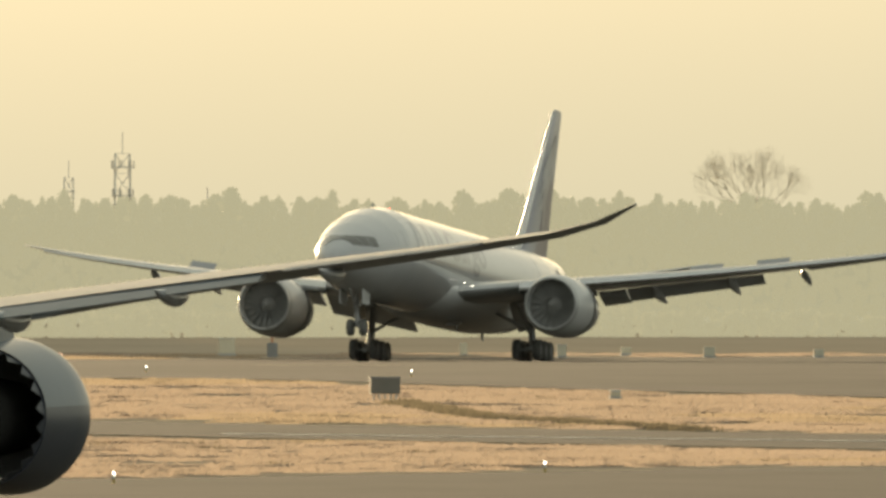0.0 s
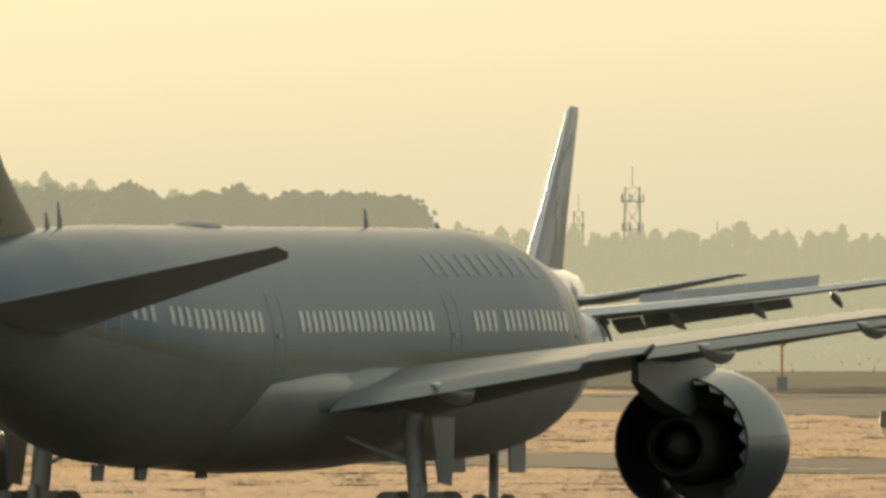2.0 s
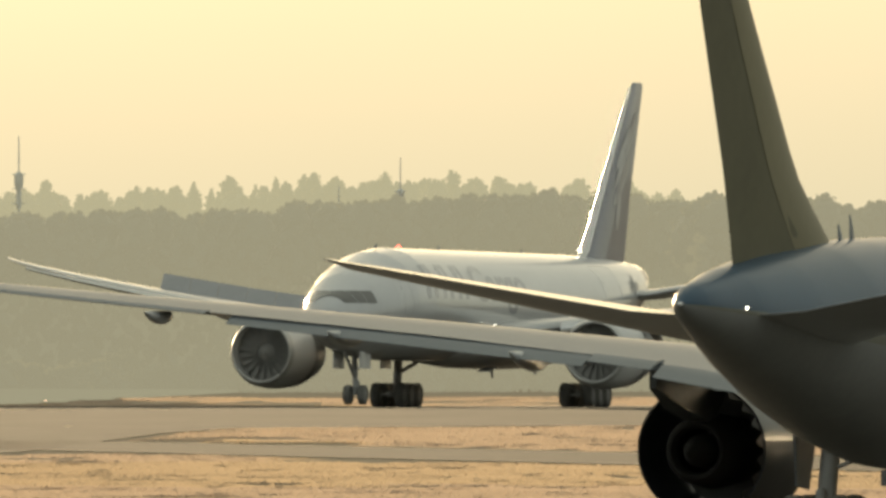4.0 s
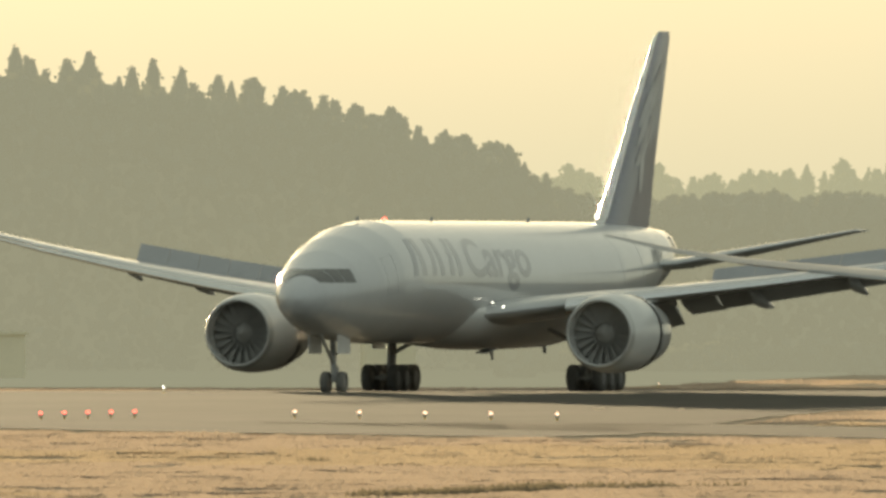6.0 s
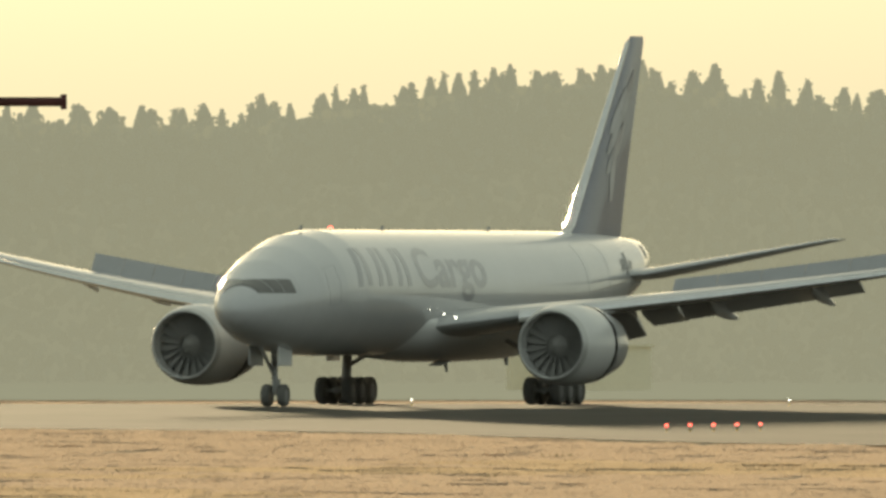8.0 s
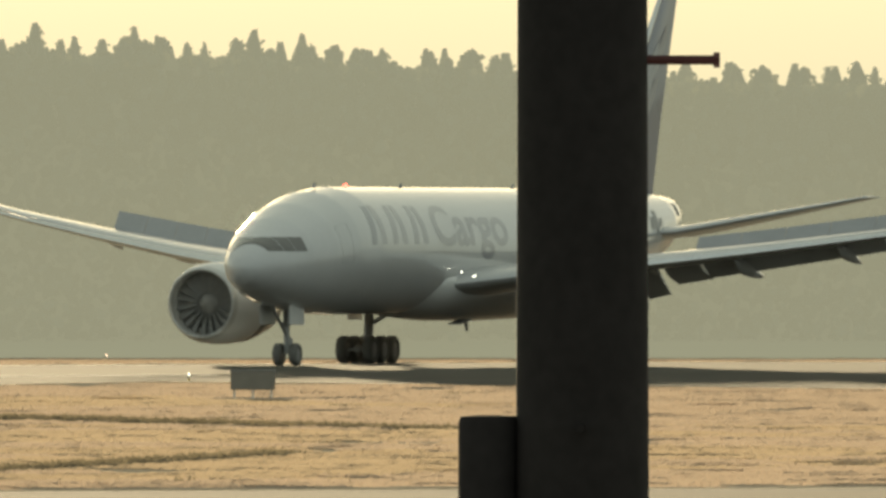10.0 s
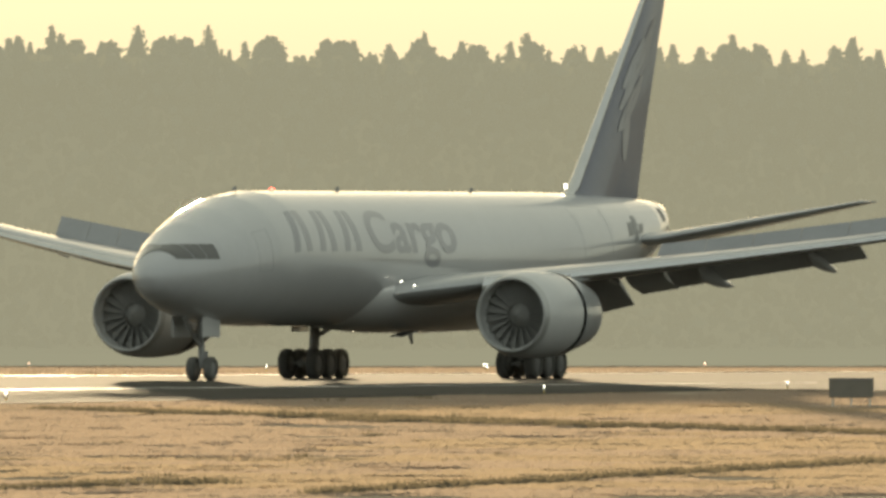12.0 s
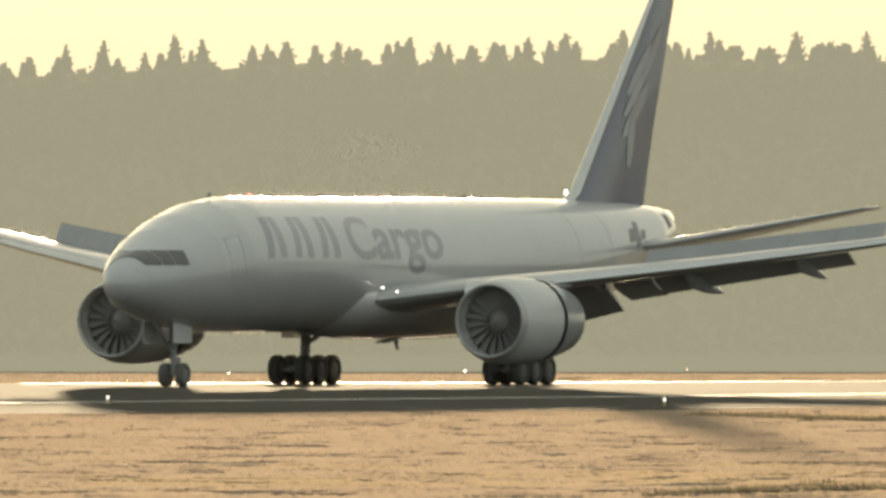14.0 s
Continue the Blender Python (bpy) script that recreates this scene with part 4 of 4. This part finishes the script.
    part("tail_marker_light", body.patch(-28.3, -28.37, 177, 181, .03, 2, 2), L_WHITE, root, "small lit lamp")
    return root


freight = freighter()
jet = passenger_jet()


# ---- the pole close to the camera ----
def near_pole():
    root = thing("utility_pole", "near-black pole with step bolts and a capped pipe, backlit shade in its colour", "pole", m=pose(-1.73, 58, .6))
    bm = revolve([(-.6, .160), (5.0, .156), (6.4, .150), (9.6, .143), (9.65, .10), (9.66, .01)], 40, axis="z")
    p = part("pole_shaft", bm, M_POLE, root)
    b = tube((.13, 0, 6.84), (.305, 0, 6.84), .011, 12)
    bolt = part("step_bolt", b, M_BOLT, root, "dark red step bolt")
    part("bolt_head", tube((.300, 0, 6.84), (.314, 0, 6.84), .018, 6), M_BOLT, bolt)
    for z in (7.55, 6.0):
        part("step_bolt", tube((0, -.13, z), (0, -.20, z), .011, 10), M_POLE, root)
    part("cable_pipe", revolve([(-.6, .069), (5.75, .069), (6.01, .069), (6.025, .064), (6.028, .03), (6.028, .005)], 28, (-.215, .0), axis="z"), M_POLE, root, "dark capped pipe beside the pole")
    return root


near_pole()


# ---- airfield furniture ----
def sign_board(x, y, w, h, legs, label):
    z = ground_z(y)
    root = thing("airfield_sign", label, "sign", m=pose(x, y, z))
    p = part("panel", box(0, 0, .32 + h / 2, w, .22, h, bevel=.03), M_SIGN, root)
    part("panel_rim", box(0, 0, .32 + h + .02, w + .05, .26, .05, bevel=.01), M_DGREY, root)
    for i in range(legs):
        part("leg", tube((-w / 2 + .15 + i * (w - .3) / (legs - 1), 0, -.05), (-w / 2 + .15 + i * (w - .3) / (legs - 1), 0, .36), .04, 8), M_GALV, root)


sign_board(78.9, 983, 1.17, .62, 5, "dark back of a low airfield sign on grass")
sign_board(-42.4, 990, 1.74, .74, 3, "dark back of a wide low airfield sign on grass")


def lamp(x, y, mat, size=1.0):
    root = thing("edge_lamp", "small runway lamp on a short stem", "lamp", "runway lamps", pose(x, y, ground_z(y) + .03))
    part("stem", tube((0, 0, -.1), (0, 0, .2), .035, 8), M_YELLOW, root)
    part("housing", revolve([(.12, .05), (.16, .09 * size), (.2, .10 * size), (.22, .06)], 12, axis="z", caps=True), M_GALV, root)
    part("lens", revolve([(.22, .06 * size), (.27, .06 * size), (.31, .04 * size), (.32, .01)], 12, axis="z", caps=True), mat, root)


for i in range(5):
    lamp(-.8 + i * .96, 1032 + i * 2, L_RED, 1.0)
for i in range(5):
    lamp(9.6 + i * 2.62, 1040 - i * 3.5, L_WARM, 1.0)
for x, y in ((83.9, 1185), (92.7, 1140), (47.9, 689), (62.1, 717), (-13.5, 1248), (5.1, 1254), (39.6, 1680), (-71.3, 1246), (-66, 1358), (-68.6, 1698), (-58.2, 1059), (-77.7, 1019),
             (-82.1, 1245), (-72.5, 1265), (-72.3, 1487), (-49.3, 1087), (-101.3, 1030), (-115.6, 1236), (-105.7, 1256), (-105.5, 1400), (116, 1720), (139, 1730)):
    lamp(x, y, L_WHITE if y < 1300 else L_WARM, .42)


def cabinet(x, y, w, h, kind):
    root = thing("equipment_cabinet", "equipment cabinet on the far grass, paled to imitate haze", "cabinet", m=pose(x, y, ground_z(y)))
    part("case", box(0, 0, .15 + h / 2, w, w * .6, h, bevel=.04), M_HUT, root)
    part("plinth", box(0, 0, .08, w * 1.1, w * .7, .18), M_CONC, root)
    if not kind:
        part("cap", box(0, 0, .17 + h, w * 1.08, w * .66, .06, bevel=.01), M_GALV, root)


for x, y, w, h, k in ((130.3, 1761, 1.1, 1.05, 0), (150.2, 1721, .65, .7, 0), (158.1, 1760, .7, .45, 1), (160.2, 1720, .75, .6, 1), (167.6, 1719, .7, .45, 1), (88.6, 991, .42, .2, 0), (145.5, 1745, .5, .8, 1)):
    cabinet(x, y, w, h, k)


def marker_mast():
    root = thing("marker_mast", "orange and white marker mast with a dark base box", "mast", m=pose(131.5, 1735, 0))
    part("base_box", box(0, 0, .5, .7, .5, 1.0, bevel=.03), M_DGREY, root)
    part("mast", tube((0, 0, 1.0), (0, 0, 3.6), .08, 8), M_ORANGE, root)
    part("cross_arm", box(0, 0, 3.3, .6, .1, .35, bevel=.02), M_ORANGE, root)


marker_mast()


def lattice_tower(x, y, base_z, h, w, platforms, label, antennas=True):
    root = thing("lattice_tower", label, "tower", m=pose(x, y, base_z))
    bm = bmesh.new()
    n = 9
    for i in range(4):
        a = math.pi / 4 + i * math.pi / 2
        b = a + math.pi / 2
        P = lambda ang, k: (w * (1 - .25 * k) * .7 * math.cos(ang), w * (1 - .25 * k) * .7 * math.sin(ang), h * k)
        tube(P(a, 0), P(a, 1), .06, 5, bm=bm)
        for j in range(n):
            tube(P(a, j / n), P(b, (j + 1) / n), .032, 4, bm=bm)
            tube(P(b, j / n), P(a, (j + 1) / n), .032, 4, bm=bm)
            tube(P(a, (j + 1) / n), P(b, (j + 1) / n), .032, 4, bm=bm)
    part("lattice_frame", bm, M_GALV, root)
    for k, r in platforms:
        part("platform", revolve([(h * k, r), (h * k + .15, r)], 16, axis="z", caps=True), M_GALV, root)
        for i in range(7 if antennas else 0):
            a = i * .9 + k
            part("panel_antenna", box(r * math.cos(a), r * math.sin(a), h * k + .4, .13, .09, 1.0, bevel=.03), M_CONC, root)
    part("spike", tube((0, 0, h), (0, 0, h * 1.12), .05, 6), M_GALV, root)


lattice_tower(209.1, 2993, -2, 21.0, 2.3, ((.76, 1.25), (.92, 1.35)), "lattice radio tower with panel antennas above the trees")
lattice_tower(243.3, 3592, -2, 20.0, 1.7, ((.9, .9),), "hazy distant lattice tower", False)


def mast(x, y, h, label, drum=0.0):
    root = thing("radio_mast", label, "mast", m=pose(x, y, 0))
    part("pole", tube((0, 0, 0), (0, 0, h), .22, 8, .05), M_GALV, root)
    part("collar", revolve([(h * .78, .3), (h * .8, .42), (h * .84, .42), (h * .85, .2)], 12, axis="z", caps=True), M_GALV, root)
    if drum:
        part("antenna_drum", revolve([(h * .70, .2), (h * .71, drum), (h * .82, drum), (h * .83, .2)], 12, axis="z", caps=True), M_GALV, root)
    for i in range(3):
        part("arm", tube((-.6, 0, h * (.72 + .06 * i)), (.6, 0, h * (.72 + .06 * i)), .05, 5), M_GALV, root)


mast(51.8, 2300, 21.8, "slim radio mast with a thick antenna head", .24)
mast(97.6, 2598, 21.5, "thin radio mast with cross arms above the trees")
mast(91.3, 2598, 18.6, "thin radio mast standing in the trees")
mast(219.1, 2992, 15.0, "low mast and water tank above the treetops", .8)


def bare_tree(x, y, h):
    """A leafless tree that forks again and again, with a haze of fine twigs."""
    rnd = random.Random(35)
    root = thing("bare_tree", "leafless spreading tree above the far woods", "tree", m=pose(x, y, 0))
    bm, tw = bmesh.new(), bmesh.new()

    def grow(p, d, ln, r, depth):
        q = p + d * ln
        tube(p, q, r, 5 if depth < 3 else 3, r * .68, bm=bm if depth < 4 else tw)
        if depth >= 7:
            return
        if not depth:
            for k in range(8):
                lean = -.62 + 1.24 * k / 7 + rnd.uniform(-.08, .08)
                grow(q, Vector((lean, rnd.uniform(-.5, .5), .95 - .35 * abs(lean))).normalized(), ln * rnd.uniform(.28, .34), r * .45, 2)
            return
        for _ in range(3 if depth < 6 else 2):
            t = Vector((rnd.gauss(0, 1), rnd.gauss(0, 1), rnd.gauss(.25, .5))).normalized()
            grow(q, (d * .85 + t * (.46 if depth else .42)).normalized(), ln * rnd.uniform(.62, .8), r * .62, depth + 1)

    grow(Vector((0, 0, 0)), Vector((0, 0, 1)), h * .59, .17, 0)
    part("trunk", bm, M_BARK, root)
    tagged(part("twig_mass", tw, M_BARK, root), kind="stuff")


bare_tree(270.3, 2850, 16.6)


def shed(x, y, w, d, h, label):
    root = thing("airfield_building", label, "building", m=pose(x, y, ground_z(y), 0, 0, 4))
    part("wall", box(0, 0, h / 2, w, d, h), M_HUT, root, smooth=False)
    part("roof", box(0, 0, h + .1, w + .4, d + .4, .25, bevel=.05), M_HUT, root, smooth=False)


shed(-5.8, 1735, 6.5, 5, 3.4, "low pale airfield building in haze before the woods")
shed(-10.2, 1742, 4.0, 5, 5.6, "tall pale airfield hut in haze before the woods")


shed(22.4, 1735, 3.5, 4, 4.0, "small pale airfield hut in haze before the woods")


# ---- what moves ----
# seconds, x, y, heading, nose-up (degrees) of the freighter
FREIGHT = [(0, 137.42, 1657.87, -108.40, 3.9), (0.5, 126.85, 1626.40, -108.35, 3.3), (1, 116.64, 1596.09, -108.10, 2.6), (1.5, 106.45, 1566.88, -108.20, 2), (2, 96.22, 1533.60, -108.40, 1.7),
           (2.5, 86.24, 1501.80, -108.70, 1.4), (3, 76.81, 1471.20, -108.90, 1.1), (3.5, 67.27, 1441.82, -109.05, 0.8), (4, 58.15, 1413.57, -109.00, 0.55), (4.2, 54.65, 1402.56, -108.95, 0.45),
           (6.3, 16.76, 1279.37, -108.88, 0), (6.5, 13.32, 1272.00, -108.88, 0), (6.7, 10.00, 1267.32, -108.88, 0), (7, 5.20, 1265.21, -108.88, 0), (7.2, 1.78, 1263.80, -108.88, 0),
           (9.5, -35.46, 1264.61, -108.25, 0), (10, -42.77, 1251.28, -108.25, 0), (10.5, -49.75, 1236.83, -108.49, 0), (11, -57.03, 1222.52, -108.92, 0), (11.5, -63.72, 1198.46, -109.25, 0),
           (12, -70.34, 1176.77, -109.37, 0), (12.5, -76.66, 1152.08, -109.59, 0), (13, -82.83, 1128.32, -109.48, 0), (13.5, -88.94, 1108.19, -109.37, 0), (14, -101.33, 1174.51, -109.75, 0)]


def motions():
    for o, hinge, axis, early in SPOILERS:
        turned = lambda deg: Matrix.Translation(hinge) @ Matrix.Rotation(radians(deg), 4, axis if axis.y > 0 else -axis) @ Matrix.Translation(-hinge)
        down = -18 if early else -50
        walk(o, [(0, turned(down)), (.55, turned(down)), (1.3, turned(0)), (14, turned(0))])
    walk(freight, [(t, pose(x, y, ground_z(y) + .03, 0, -up, head)) for t, x, y, head, up in FREIGHT])
    head = 90 - (3.207 + 15.2)
    fx, fy = math.cos(radians(head)), math.sin(radians(head))
    rows = []
    for t in (0, 2, 4, 6, 8, 10, 12, 14):
        s = (t - 2.4) * 9.5
        rows.append((t, pose(35.0 + fx * s, 631 + fy * s, ground_z(631 + fy * s) + .03, 0, 0, head)))
    walk(jet, rows)


motions()
